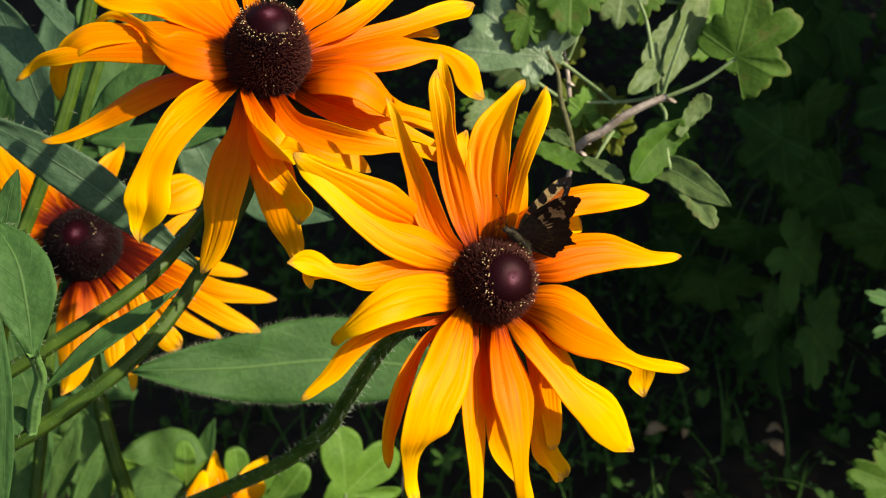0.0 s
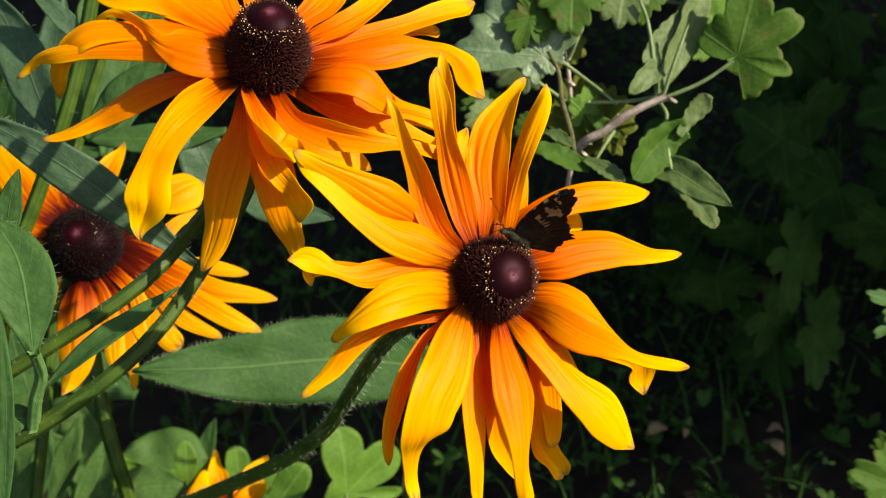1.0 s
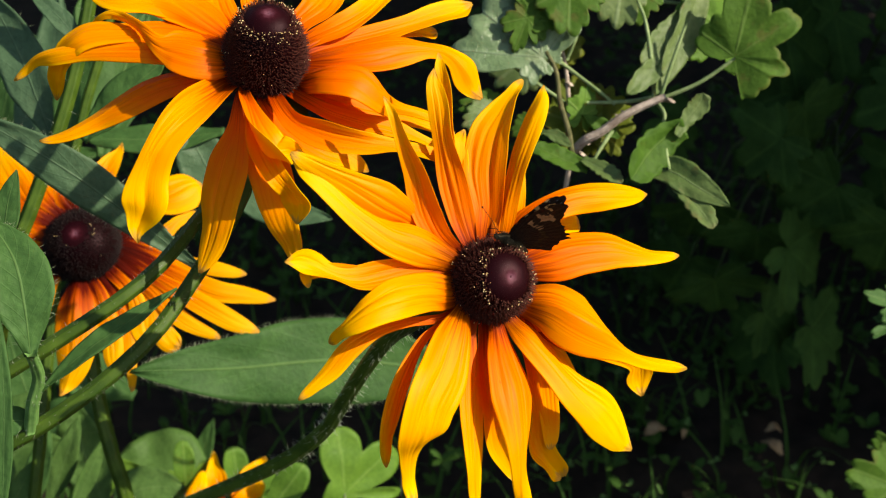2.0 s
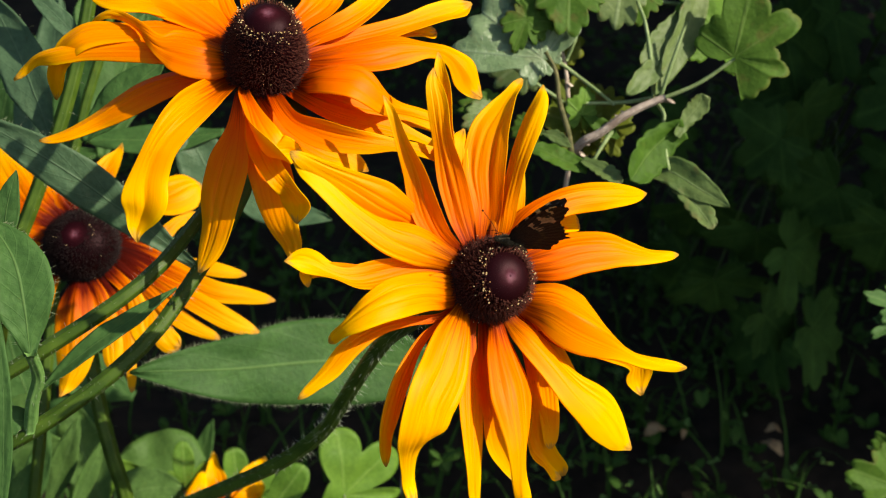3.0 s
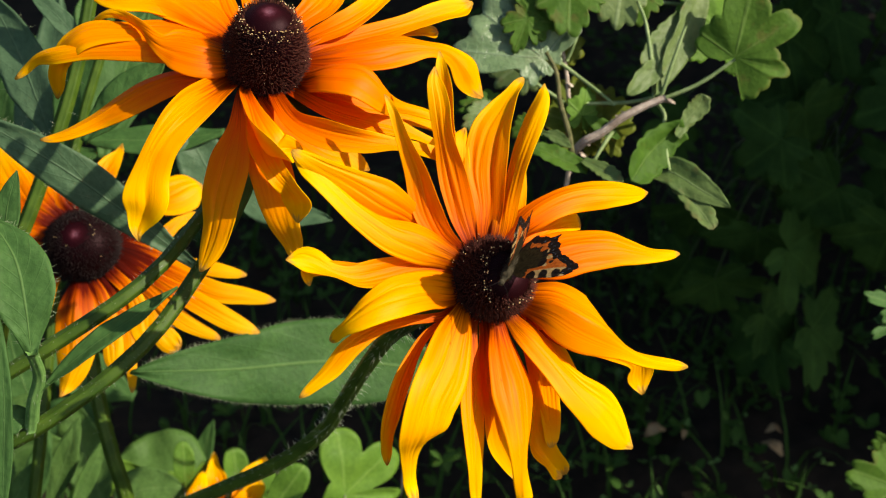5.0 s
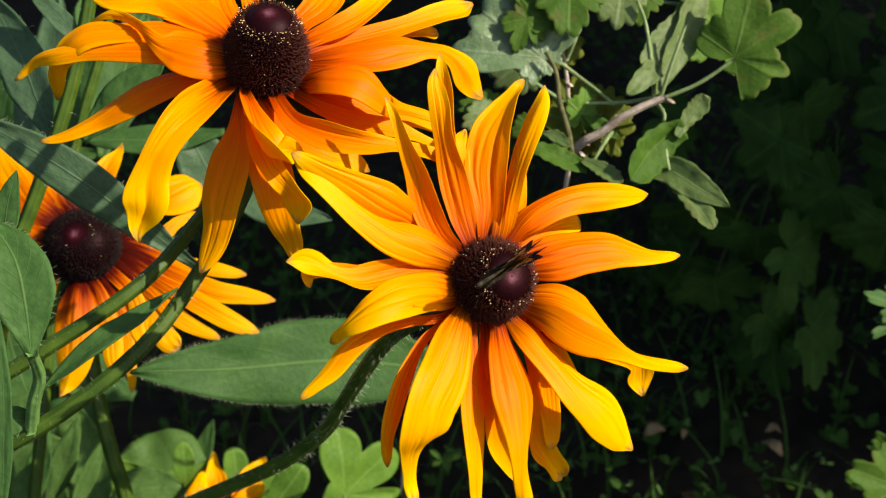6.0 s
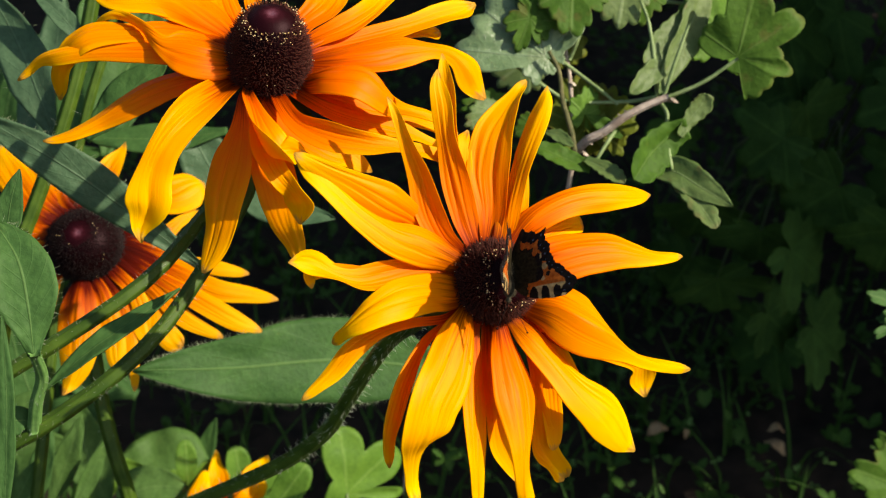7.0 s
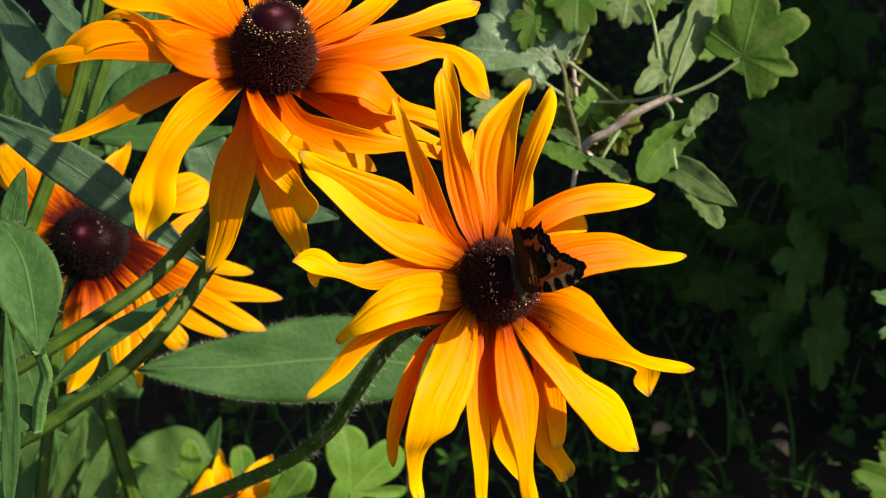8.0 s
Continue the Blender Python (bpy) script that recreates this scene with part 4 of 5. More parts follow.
def leafy_stem():
    head = thing("coneflower_plant", pose(-0.377, 0.465, 0.106), "young coneflower plant with hairy stem and long grey-green leaves", "plant")
    stalk("stem", head, [(-0.0787, 0.4538, 0.5860), (-0.0809, 0.4422, 0.5819), (-0.0916, 0.4044, 0.5804), (-0.1009, 0.3786, 0.5758), (-0.1166, 0.3625, 0.5679), (-0.1507, 0.3469, 0.5509), (-0.1685, 0.3460, 0.5394), (-0.2400, 0.3797, 0.4577), (-0.3523, 0.4504, 0.1801), (-0.4127, 0.4819, -0.0053)], 0.0024, 0.0031, STEM, 800, hair_len=0.0030, span=(0.0, 0.6))
    lance_leaf(head, [(-0.1080, 0.4606, 0.5258), (-0.1375, 0.4631, 0.5521), (-0.1639, 0.4652, 0.5737), (-0.1990, 0.4689, 0.5962)], 0.0196, LEAF_GREY, (-0.25, -0.75, 0.6), 0.1, hairs=260, belly=0.5)
    lance_leaf(head, [(-0.1177, 0.6036, 0.5255), (-0.1483, 0.6015, 0.5217), (-0.1943, 0.6015, 0.5217)], 0.0196, LEAF)
    lance_leaf(head, [(-0.1177, 0.5855, 0.4941), (-0.1293, 0.5955, 0.5114), (-0.1406, 0.6062, 0.5300)], 0.0291, LEAF_GREY, base=0.4)
    lance_leaf(head, [(-0.1141, 0.5707, 0.5086), (-0.0903, 0.5648, 0.4983), (-0.0576, 0.5621, 0.4936)], 0.0178, LEAF_GREY)


def flower_small():
    head = coneflower("small", pose(-0.1426, 0.6020, 0.2427, 23.23, 5.25, 2.25), "small yellow coneflower low in the bed")
    petal(head, [(9.3, 21.3, 0.0, 14.7, -2), (13.1, 36.5, 1.0, 14.5, -1), (21.4, 48.4, 0.0, 4.1, 1)], cup=0.2, material=PETAL_YELLOW_LIT)
    petal(head, [(-12.1, 20.3, 0.0, 19.6, 4), (-10.2, 32.6, 2.0, 16.4, 4), (-11.9, 40.9, 2.0, 9.0, 3), (-12.9, 50.2, 1.0, 3.0, 3)], cup=0.2, fold=0.1, material=PETAL_YELLOW_LIT)
    petal(head, [(-20.9, 15.7, 2.0, 13.8, 9), (-19.3, 25.8, 5.0, 10.5, 11), (-18.4, 35.3, 5.0, 3.3, 14)], cup=-0.2, material=PETAL_YELLOW_LIT)
    petal(head, [(5.1, 10.9, 0.0, 13.9, -12), (13.8, 18.8, 4.0, 15.0, -8), (19.5, 29.7, 5.0, 10.3, -2)], cup=-0.15, material=PETAL_YELLOW_LIT)
    cone(head, 0.012, 0.014, 0.5, 17)
    stalk("stem", head, [(-0.1444, 0.6086, 0.2341), (-0.1480, 0.6015, 0.1818), (-0.1569, 0.5662, 0.0207)], 0.003, 0.004, STEM)


def leafy_plant():
    plant = thing("leafy_plant", pose(-0.298, 0.484, 0.078), "green coneflower plant with hairy stems, not in bloom", "plant")
    stalk("stem", plant, [(-0.1596, 0.5583, 0.6383), (-0.1661, 0.5387, 0.6043), (-0.1753, 0.5203, 0.5725), (-0.1897, 0.4994, 0.5361), (-0.1975, 0.4890, 0.5180), (-0.2054, 0.4680, 0.4817), (-0.2678, 0.5316, 0.3208), (-0.2984, 0.4838, 0.0779), (-0.3213, 0.4917, -0.0283)], 0.0030, 0.0042, STEM, 150, span=(0, 0.4))
    stalk("stem", plant, [(-0.1849, 0.6925, 0.5994), (-0.1930, 0.6681, 0.5572), (-0.2060, 0.6454, 0.5178), (-0.2190, 0.6129, 0.4615), (-0.2353, 0.5316, 0.3208), (-0.2911, 0.4838, 0.0779), (-0.3213, 0.4917, -0.0283)], 0.0024, 0.0042, STEM)
    lance_leaf(plant, [(-0.1839, 0.5235, 0.5567), (-0.1938, 0.5368, 0.5798), (-0.2057, 0.5536, 0.5988), (-0.2192, 0.5650, 0.6187)], 0.0246, LEAF_GREY, (-0.2, -0.75, 0.6), hairs=40)
    lance_leaf(plant, [(-0.1663, 0.5360, 0.5984), (-0.1773, 0.5429, 0.6104), (-0.1925, 0.5498, 0.6222)], 0.0099, LEAF_GREY)
    lance_leaf(plant, [(-0.1648, 0.5098, 0.5630), (-0.1466, 0.5202, 0.5810), (-0.1271, 0.5287, 0.5956)], 0.0208, LEAF)
    lance_leaf(plant, [(-0.1549, 0.3715, 0.5834), (-0.1537, 0.3793, 0.5969), (-0.1503, 0.3865, 0.6094)], 0.0096, LEAF)
    lance_leaf(plant, [(-0.1338, 0.2767, 0.5393), (-0.1331, 0.2965, 0.5735), (-0.1347, 0.3106, 0.5980)], 0.0058, LEAF)
    lance_leaf(plant, [(-0.2356, 0.5821, 0.2683), (-0.2238, 0.5952, 0.2909), (-0.2120, 0.6088, 0.3144)], 0.0107, LEAF_YOUNG, (0.4, -0.5, 0.7))
    lance_leaf(plant, [(-0.2531, 0.5924, 0.2661), (-0.2412, 0.6087, 0.2943), (-0.2325, 0.6223, 0.3178)], 0.0181, LEAF_YOUNG)
    lance_leaf(plant, [(-0.2625, 0.5754, 0.2767), (-0.2526, 0.5887, 0.2996), (-0.2456, 0.6028, 0.3241)], 0.0176, LEAF)
    lance_leaf(plant, [(-0.2499, 0.5308, 0.3194), (-0.2424, 0.5373, 0.3307), (-0.2346, 0.5454, 0.3447)], 0.0130, LEAF_YOUNG)
    lance_leaf(plant, [(-0.2911, 0.6105, 0.2974), (-0.2748, 0.6205, 0.3147), (-0.2549, 0.6304, 0.3319)], 0.0275, LEAF_YOUNG)
    lance_leaf(plant, [(-0.2316, 0.6380, 0.2250), (-0.2472, 0.6575, 0.2588), (-0.2589, 0.6770, 0.2925)], 0.0351, LEAF_YOUNG)
    lance_leaf(plant, [(-0.2689, 0.6410, 0.3103), (-0.2800, 0.6559, 0.3360), (-0.2875, 0.6707, 0.3617)], 0.0409, LEAF)
    lance_leaf(plant, [(-0.3023, 0.6228, 0.2387), (-0.2870, 0.6418, 0.2716), (-0.2528, 0.6456, 0.2782)], 0.0305, LEAF_YOUNG)
    lance_leaf(plant, [(-0.2651, 0.6492, 0.2044), (-0.2411, 0.6631, 0.2286), (-0.2092, 0.6671, 0.2355)], 0.0303, LEAF_FRESH)
    lance_leaf(plant, [(-0.3130, 0.6611, 0.2251), (-0.2891, 0.6711, 0.2424), (-0.2491, 0.6731, 0.2459)], 0.0279, LEAF_YOUNG)
    lance_leaf(plant, [(-0.2440, 0.7128, 0.2346), (-0.2774, 0.7170, 0.2418), (-0.3192, 0.7107, 0.2310)], 0.0334, LEAF)
    lance_leaf(plant, [(-0.2323, 0.7414, 0.2442), (-0.2708, 0.7500, 0.2590), (-0.3092, 0.7585, 0.2738)], 0.0384, LEAF)
    lance_leaf(plant, [(-0.2002, 0.7259, 0.1573), (-0.1870, 0.7436, 0.1879), (-0.1782, 0.7568, 0.2108)], 0.0176, LEAF)
    lance_leaf(plant, [(-0.2689, 0.7636, 0.5225), (-0.2837, 0.7487, 0.4968), (-0.2912, 0.7264, 0.4582)], 0.0334, LEAF)
    lance_leaf(plant, [(-0.2109, 0.7941, 0.5354), (-0.1995, 0.7827, 0.5156), (-0.1728, 0.7731, 0.4991)], 0.0297, LEAF)
    lance_leaf(plant, [(-0.2946, 0.7313, 0.4266), (-0.2756, 0.7370, 0.4365), (-0.2299, 0.7427, 0.4464)], 0.0260, LEAF)
    lance_leaf(plant, [(0.0109, 0.5299, 0.4178), (-0.0511, 0.5182, 0.4342), (-0.1056, 0.4966, 0.4446), (-0.1512, 0.4814, 0.4538)], 0.0452, LEAF, (0.05, -0.75, 0.65), 0.06, hairs=700, belly=0.36, label="broad hairy green leaf")
    stalk("petiole", plant, [(0.0115, 0.5305, 0.4169), (0.0019, 0.5496, 0.3919), (-0.0124, 0.5852, 0.3336), (-0.0230, 0.6150, 0.2652), (-0.0284, 0.6258, 0.1840), (-0.0363, 0.5984, -0.0236)], 0.0022, 0.0030, STEM, steps=30)
    lance_leaf(plant, [(-0.2158, 0.6312, 0.4929), (-0.2155, 0.6567, 0.5171), (-0.2129, 0.6818, 0.5406), (-0.2141, 0.7090, 0.5678)], 0.0270, LEAF, (-0.1, -0.8, 0.5), 0.2, hairs=60)
    lance_leaf(plant, [(-0.2012, 0.6509, 0.4870), (-0.1972, 0.6751, 0.5091), (-0.1903, 0.6998, 0.5319), (-0.1810, 0.7232, 0.5524)], 0.0330, LEAF, (0.2, -0.8, 0.5), 0.16)
    lance_leaf(plant, [(-0.2563, 0.6656, 0.4724), (-0.2506, 0.6919, 0.4981), (-0.2434, 0.7205, 0.5277), (-0.2423, 0.7497, 0.5582)], 0.0300, LEAF_GREY, (-0.2, -0.8, 0.5), 0.16)
    return plant


flower_front()
flower_upper()
flower_low()
leafy_stem()
flower_small()
leafy_plant()

# ---- the gooseberry branch ----


def gooseberry_branch():
    bush = thing("gooseberry_branch", pose(0.069, 0.575, 0.476), "gooseberry twig with pale, browning lobed leaves in sun", "branch")
    stalk("twig", bush, [(-0.0370, 0.6223, -0.0222), (-0.0265, 0.6774, 0.1332), (-0.0281, 0.6863, 0.2086), (-0.0198, 0.6870, 0.2499), (-0.0016, 0.6809, 0.2993), (0.0233, 0.6372, 0.3836), (0.0474, 0.5983, 0.4362), (0.0616, 0.5748, 0.4756), (0.0676, 0.5699, 0.5270), (0.0801, 0.5710, 0.5390), (0.0938, 0.5713, 0.5496), (0.1088, 0.5709, 0.5588), (0.1154, 0.5674, 0.5587)], 0.0026, 0.0011, TWIG, ribs=0.02, label="grey-brown woody twig")
    stalk("twig", bush, [(0.0679, 0.5665, 0.5313), (0.0723, 0.5627, 0.5388), (0.0800, 0.5620, 0.5436), (0.0898, 0.5629, 0.5512), (0.1000, 0.5639, 0.5569), (0.1118, 0.5645, 0.5621)], 0.0021, 0.0016, TWIG, steps=40, ribs=0.14, label="knotty pale bark")
    stalk("twig", bush, [(0.0588, 0.6042, 0.5866), (0.0641, 0.5925, 0.5663), (0.0661, 0.5808, 0.5460), (0.0684, 0.5709, 0.5288)], 0.0009, 0.0013, TWIG, steps=30, ribs=0.02)
    for pts in ([(0.1102, 0.5704, 0.5580), (0.1291, 0.5700, 0.5673), (0.1458, 0.5714, 0.5797)], [(0.0319, 0.5853, 0.5738), (0.0463, 0.5800, 0.5645), (0.0627, 0.5791, 0.5531)], [(0.1074, 0.5710, 0.5590), (0.0938, 0.5745, 0.5551), (0.0737, 0.5742, 0.5546)],
                [(0.1088, 0.5699, 0.5570), (0.1119, 0.5640, 0.5528), (0.1104, 0.5587, 0.5477)], [(0.1104, 0.5587, 0.5477), (0.1131, 0.5557, 0.5385), (0.1139, 0.5515, 0.5312)], [(0.0863, 0.5625, 0.5445), (0.0813, 0.5564, 0.5399), (0.0759, 0.5503, 0.5334)],
                [(0.1074, 0.5716, 0.5600), (0.1051, 0.5751, 0.5762), (0.1022, 0.5851, 0.5933), (0.0980, 0.5907, 0.6032)], [(0.0641, 0.5900, 0.5719), (0.0679, 0.5903, 0.5825), (0.0708, 0.5946, 0.5900)], [(0.0550, 0.5867, 0.5762), (0.0627, 0.5886, 0.5694), (0.0794, 0.5774, 0.5600), (0.0881, 0.5738, 0.5538)]):
        stalk("petiole", bush, pts, 0.0011, 0.0008, PETIOLE, steps=16, ribs=0.02)
    stalk("twig", bush, [(0.0518, 0.5740, 0.5824), (0.0570, 0.5699, 0.5733), (0.0591, 0.5644, 0.5598), (0.0636, 0.5585, 0.5455), (0.0658, 0.5532, 0.5323)], 0.0009, 0.0015, TWIG_GREEN, steps=24, ribs=0.05)
    def g(base, tip, w, mat, nrm=(0, -0.55, 0.83), **kw):
        lobed_leaf(bush, base, tip, w, mat, nrm, **kw)

    shallow = ((0, 1.0, 40), (62, 0.92, 36), (-62, 0.92, 36), (125, 0.7, 30), (-125, 0.7, 30))
    # the silvery leaf behind and the green ones that hang over it
    g((0.0512, 0.5791, 0.5770), (0.0137, 0.5925, 0.6002), 0.0669, BERRY_SILVER, (0.12, -0.83, 0.54), lobes=((0, 1.0, 24), (36, 0.92, 20), (-46, 0.9, 26), (-95, 0.55, 26)), teeth=0.14)
    g((0.0491, 0.6610, 0.5448), (0.0312, 0.6551, 0.5347), 0.0292, BERRY_PALE, (0.1, -0.7, 0.7), lobes=shallow)
    g((0.0428, 0.5875, 0.5948), (0.0349, 0.5765, 0.5804), 0.0229, BERRY, (0.12, -0.83, 0.54))
    g((0.0552, 0.5877, 0.5930), (0.0401, 0.5978, 0.6125), 0.0280, BERRY, (0.1, -0.83, 0.54), lobes=((0, 1.0, 40), (58, 0.8, 30), (-58, 0.8, 30)))
    g((0.0642, 0.5955, 0.6074), (0.0646, 0.5789, 0.5926), 0.0312, BERRY, (0.1, -0.8, 0.5), lobes=shallow)
    g((0.0559, 0.5977, 0.5752), (0.0661, 0.6064, 0.5904), 0.0263, BERRY_YELLOW, (0.1, -0.8, 0.5), lobes=shallow)
    # the broad leaf at the end of the long stalk, and one behind it
    g((0.1467, 0.5763, 0.5785), (0.1814, 0.5768, 0.5995), 0.0640, BERRY, (0.25, -0.75, 0.6), lobes=((0, 1.0, 17), (-40, 0.76, 14), (47, 0.86, 25), (112, 0.55, 30)), teeth=0.08, fold=0.16, web=0.52)
    # its brighter green stands in for sun shining through
    g((0.1454, 0.6061, 0.5802), (0.1540, 0.6286, 0.6093), 0.0480, LEAF_FRESH, (0.3, -0.9, 0.1), lobes=shallow)
    # folded leaves, seen aslant
    lance_leaf(bush, [(0.1312, 0.6043, 0.6032), (0.1240, 0.5906, 0.5873), (0.1137, 0.5756, 0.5734), (0.1062, 0.5648, 0.5626)], 0.0165, BERRY_PALE, (0.45, -0.78, 0.4), 0.24, belly=0.30, base=0.8, point=0.8, rag=0.08)
    lance_leaf(bush, [(0.1217, 0.5942, 0.5935), (0.1129, 0.5852, 0.5860), (0.1061, 0.5778, 0.5791), (0.0994, 0.5722, 0.5753)], 0.0140, BERRY_PALE, (0.1, -0.85, 0.5), 0.16, belly=0.5, base=0.6, point=0.42, rag=0.14)
    lance_leaf(bush, [(0.1198, 0.5849, 0.5794), (0.1103, 0.5768, 0.5753), (0.1002, 0.5672, 0.5707), (0.0914, 0.5596, 0.5654)], 0.0112, BERRY_PALE, (0.1, -0.85, 0.5), 0.22, belly=0.5, base=0.6, point=0.5, rag=0.12)
    stalk("petiole", bush, [(0.1211, 0.5774, 0.5964), (0.1146, 0.5705, 0.5784), (0.1094, 0.5658, 0.5604)], 0.0008, 0.0011, PETIOLE, steps=12, ribs=0.02)
    g((0.0916, 0.6020, 0.6127), (0.0889, 0.5856, 0.5943), 0.0326, BERRY_PALE, (0, -0.85, 0.5), lobes=shallow)
    g((0.1010, 0.6070, 0.6017), (0.0997, 0.5953, 0.5913), 0.0200, BERRY, (0, -0.85, 0.5), lobes=shallow)
    stalk("petiole", bush, [(0.1005, 0.6041, 0.5967), (0.1121, 0.6095, 0.5961), (0.1248, 0.6138, 0.5934)], 0.0009, 0.0009, PETIOLE, steps=12, ribs=0.02)
    lance_leaf(bush, [(0.1198, 0.5493, 0.5517), (0.1115, 0.5477, 0.5488), (0.1006, 0.5384, 0.5428), (0.0907, 0.5231, 0.5363)], 0.0195, BERRY, (0.45, -0.75, 0.35), 0.3, belly=0.55, base=0.55, point=0.40, rag=0.16)
    lance_leaf(bush, [(0.1150, 0.5455, 0.5492), (0.1206, 0.5515, 0.5556), (0.1265, 0.5551, 0.5619), (0.1280, 0.5561, 0.5675)], 0.0100, BERRY_PALE, (0.3, -0.8, 0.4), 0.2, belly=0.78, base=0.45, point=0.30, rag=0.22)
    lance_leaf(bush, [(0.1045, 0.5390, 0.5339), (0.1133, 0.5340, 0.5351), (0.1250, 0.5236, 0.5312), (0.1373, 0.5124, 0.5278)], 0.0160, BERRY_PALE, (0.15, -0.65, 0.7), 0.22, belly=0.34, base=0.75, point=0.8, rag=0.06)
    lance_leaf(bush, [(0.1142, 0.5305, 0.5310), (0.1201, 0.5214, 0.5274), (0.1246, 0.5126, 0.5241), (0.1284, 0.5036, 0.5204)], 0.0112, BERRY_PALE, (0.3, -0.8, 0.4), 0.22, belly=0.55, base=0.7, point=0.45, rag=0.22)
    stalk("petiole", bush, [(0.1110, 0.5539, 0.5497), (0.1103, 0.5446, 0.5435), (0.1113, 0.5354, 0.5357)], 0.0010, 0.0008, PETIOLE, steps=12, ribs=0.02)
    # yellowing leaves round the twig, and a small bright green one
    g((0.0726, 0.5773, 0.5401), (0.0687, 0.5944, 0.5597), 0.0340, BERRY_YELLOW, (0.2, -0.85, 0.4), lobes=shallow)
    g((0.0822, 0.5781, 0.5375), (0.0818, 0.5964, 0.5573), 0.0280, BERRY_YELLOW, (-0.2, -0.85, 0.4), lobes=shallow)
    # small leaf whose bright colour paints the spot where sun shines through
    g((0.0717, 0.5728, 0.5484), (0.0743, 0.5775, 0.5604), 0.0150, LEAF_FRESH, (0.3, -0.8, 0.4), lobes=shallow)
    lance_leaf(bush, [(0.0909, 0.5698, 0.5371), (0.0803, 0.5704, 0.5441), (0.0714, 0.5710, 0.5492)], 0.0085, BERRY, (0.2, -0.8, 0.5), 0.25, rag=0.1)
    lance_leaf(bush, [(0.0719, 0.5393, 0.5344), (0.0607, 0.5414, 0.5380), (0.0502, 0.5438, 0.5421), (0.0426, 0.5447, 0.5435)], 0.0120, BERRY, (0.1, -0.5, 0.85), 0.2, belly=0.45, base=0.5, point=0.6, rag=0.14)
    lance_leaf(bush, [(0.0691, 0.5416, 0.5382), (0.0774, 0.5348, 0.5366), (0.0864, 0.5223, 0.5349)], 0.0095, BERRY_PALE, (0.3, -0.6, 0.7), 0.3, belly=0.6, base=0.5, point=0.5, rag=0.2)
    lance_leaf(bush, [(0.0504, 0.5576, 0.5459), (0.0573, 0.5546, 0.5448), (0.0646, 0.5492, 0.5414)], 0.0065, BERRY_PALE, (0.1, -0.7, 0.6), 0.2, rag=0.16)
    g((0.0259, 0.5735, 0.5534), (0.0097, 0.5686, 0.5549), 0.0170, BERRY, (0.1, -0.8, 0.5), lobes=shallow)
    g((0.0247, 0.5699, 0.5513), (0.0114, 0.5594, 0.5491), 0.0160, BERRY_PALE, (0.1, -0.8, 0.5), lobes=shallow)
    g((0.0459, 0.5727, 0.5421), (0.0357, 0.5706, 0.5384), 0.0150, BERRY, (0.1, -0.8, 0.5), lobes=shallow)
    # flakes of bark and dry bud scales at the joints
    for p in ([(0.0694, 0.5700, 0.5312), (0.0744, 0.5696, 0.5346), (0.0722, 0.5676, 0.5291), (0.0881, 0.5695, 0.5463), (0.0931, 0.5707, 0.5505), (0.0901, 0.5688, 0.5491), (0.0507, 0.5851, 0.5735), (0.0660, 0.5875, 0.5596), (0.1154, 0.5674, 0.5587)]):
        lance_leaf(bush, [Vector(p) + Vector((-0.002, 0.001, 0.001)), Vector(p) + Vector((0, -0.0012, 0.0003)), Vector(p) + Vector((0.002, 0.0, -0.0012))], 0.0018, TWIG, name="bud_scale")


gooseberry_branch()

# ---- undergrowth in the shade ----
ROUND = ((0, 1.0, 25), (-60, 1.05, 29), (-108, 1.0, 10))


def lobed_plant(place, label, leaves, mat, lobes=None, mat_stalk=PETIOLE):
    plant = thing("lobed_plant", pose(*place), label, "plant")
    for base, tip, w, nrm in leaves:
        if lobes:
            lobed_leaf(plant, base, tip, w, mat, nrm, lobes, 0.0, fold=0.05)
        else:
            lobed_leaf(plant, base, tip, w, mat, nrm)
        stalk("petiole", plant, [base, (Vector(base) * 0.6 + Vector(place) * 0.4) + Vector((0, 0, 0.01)), place], 0.0008, 0.0012, mat_stalk, steps=14, ribs=0.02)
    return plant


lobed_plant(((-0.0501, 0.4826, 0.1358)), "low plant with fresh green rounded lobed leaves", [
    ((-0.0663, 0.6354, 0.2405), (-0.0708, 0.6479, 0.2822), 0.0742, (0.35, -0.6, 0.72)),
    ((-0.1166, 0.6048, 0.2475), (-0.0913, 0.6114, 0.2789), 0.0557, (0.3, -0.55, 0.8)),
    ((-0.1383, 0.6342, 0.2385), (-0.1405, 0.6418, 0.2716), 0.0419, (0.3, -0.6, 0.8)),
    ((-0.1749, 0.6361, 0.2418), (-0.1747, 0.6437, 0.2749), 0.0343, (0.2, -0.6, 0.8)),
    ((-0.1932, 0.6532, 0.2113), (-0.1902, 0.6582, 0.2400), 0.0237, (0, -0.6, 0.8))], LEAF_FRESH, ROUND)
lobed_plant((0.33, 0.60, 0.0), "olive-green lobed leaves at the edge of the bed", [
    ((0.2993, 0.6150, 0.2652), (0.2644, 0.6128, 0.2814), 0.0446, (-0.5, -0.6, 0.6)),
    ((0.3106, 0.6380, 0.2651), (0.2899, 0.6387, 0.2862), 0.0305, (-0.5, -0.6, 0.6))], BERRY)
lobed_plant((0.35, 0.62, 0.0), "fresh green lobed leaves reaching over the bed", [
    ((0.2652, 0.5893, 0.4207), (0.2428, 0.5849, 0.4331), 0.0214, (-0.2, -0.6, 0.8)),
    ((0.2619, 0.5853, 0.4137), (0.2447, 0.5740, 0.4142), 0.0162, (-0.4, -0.6, 0.7))], LEAF)


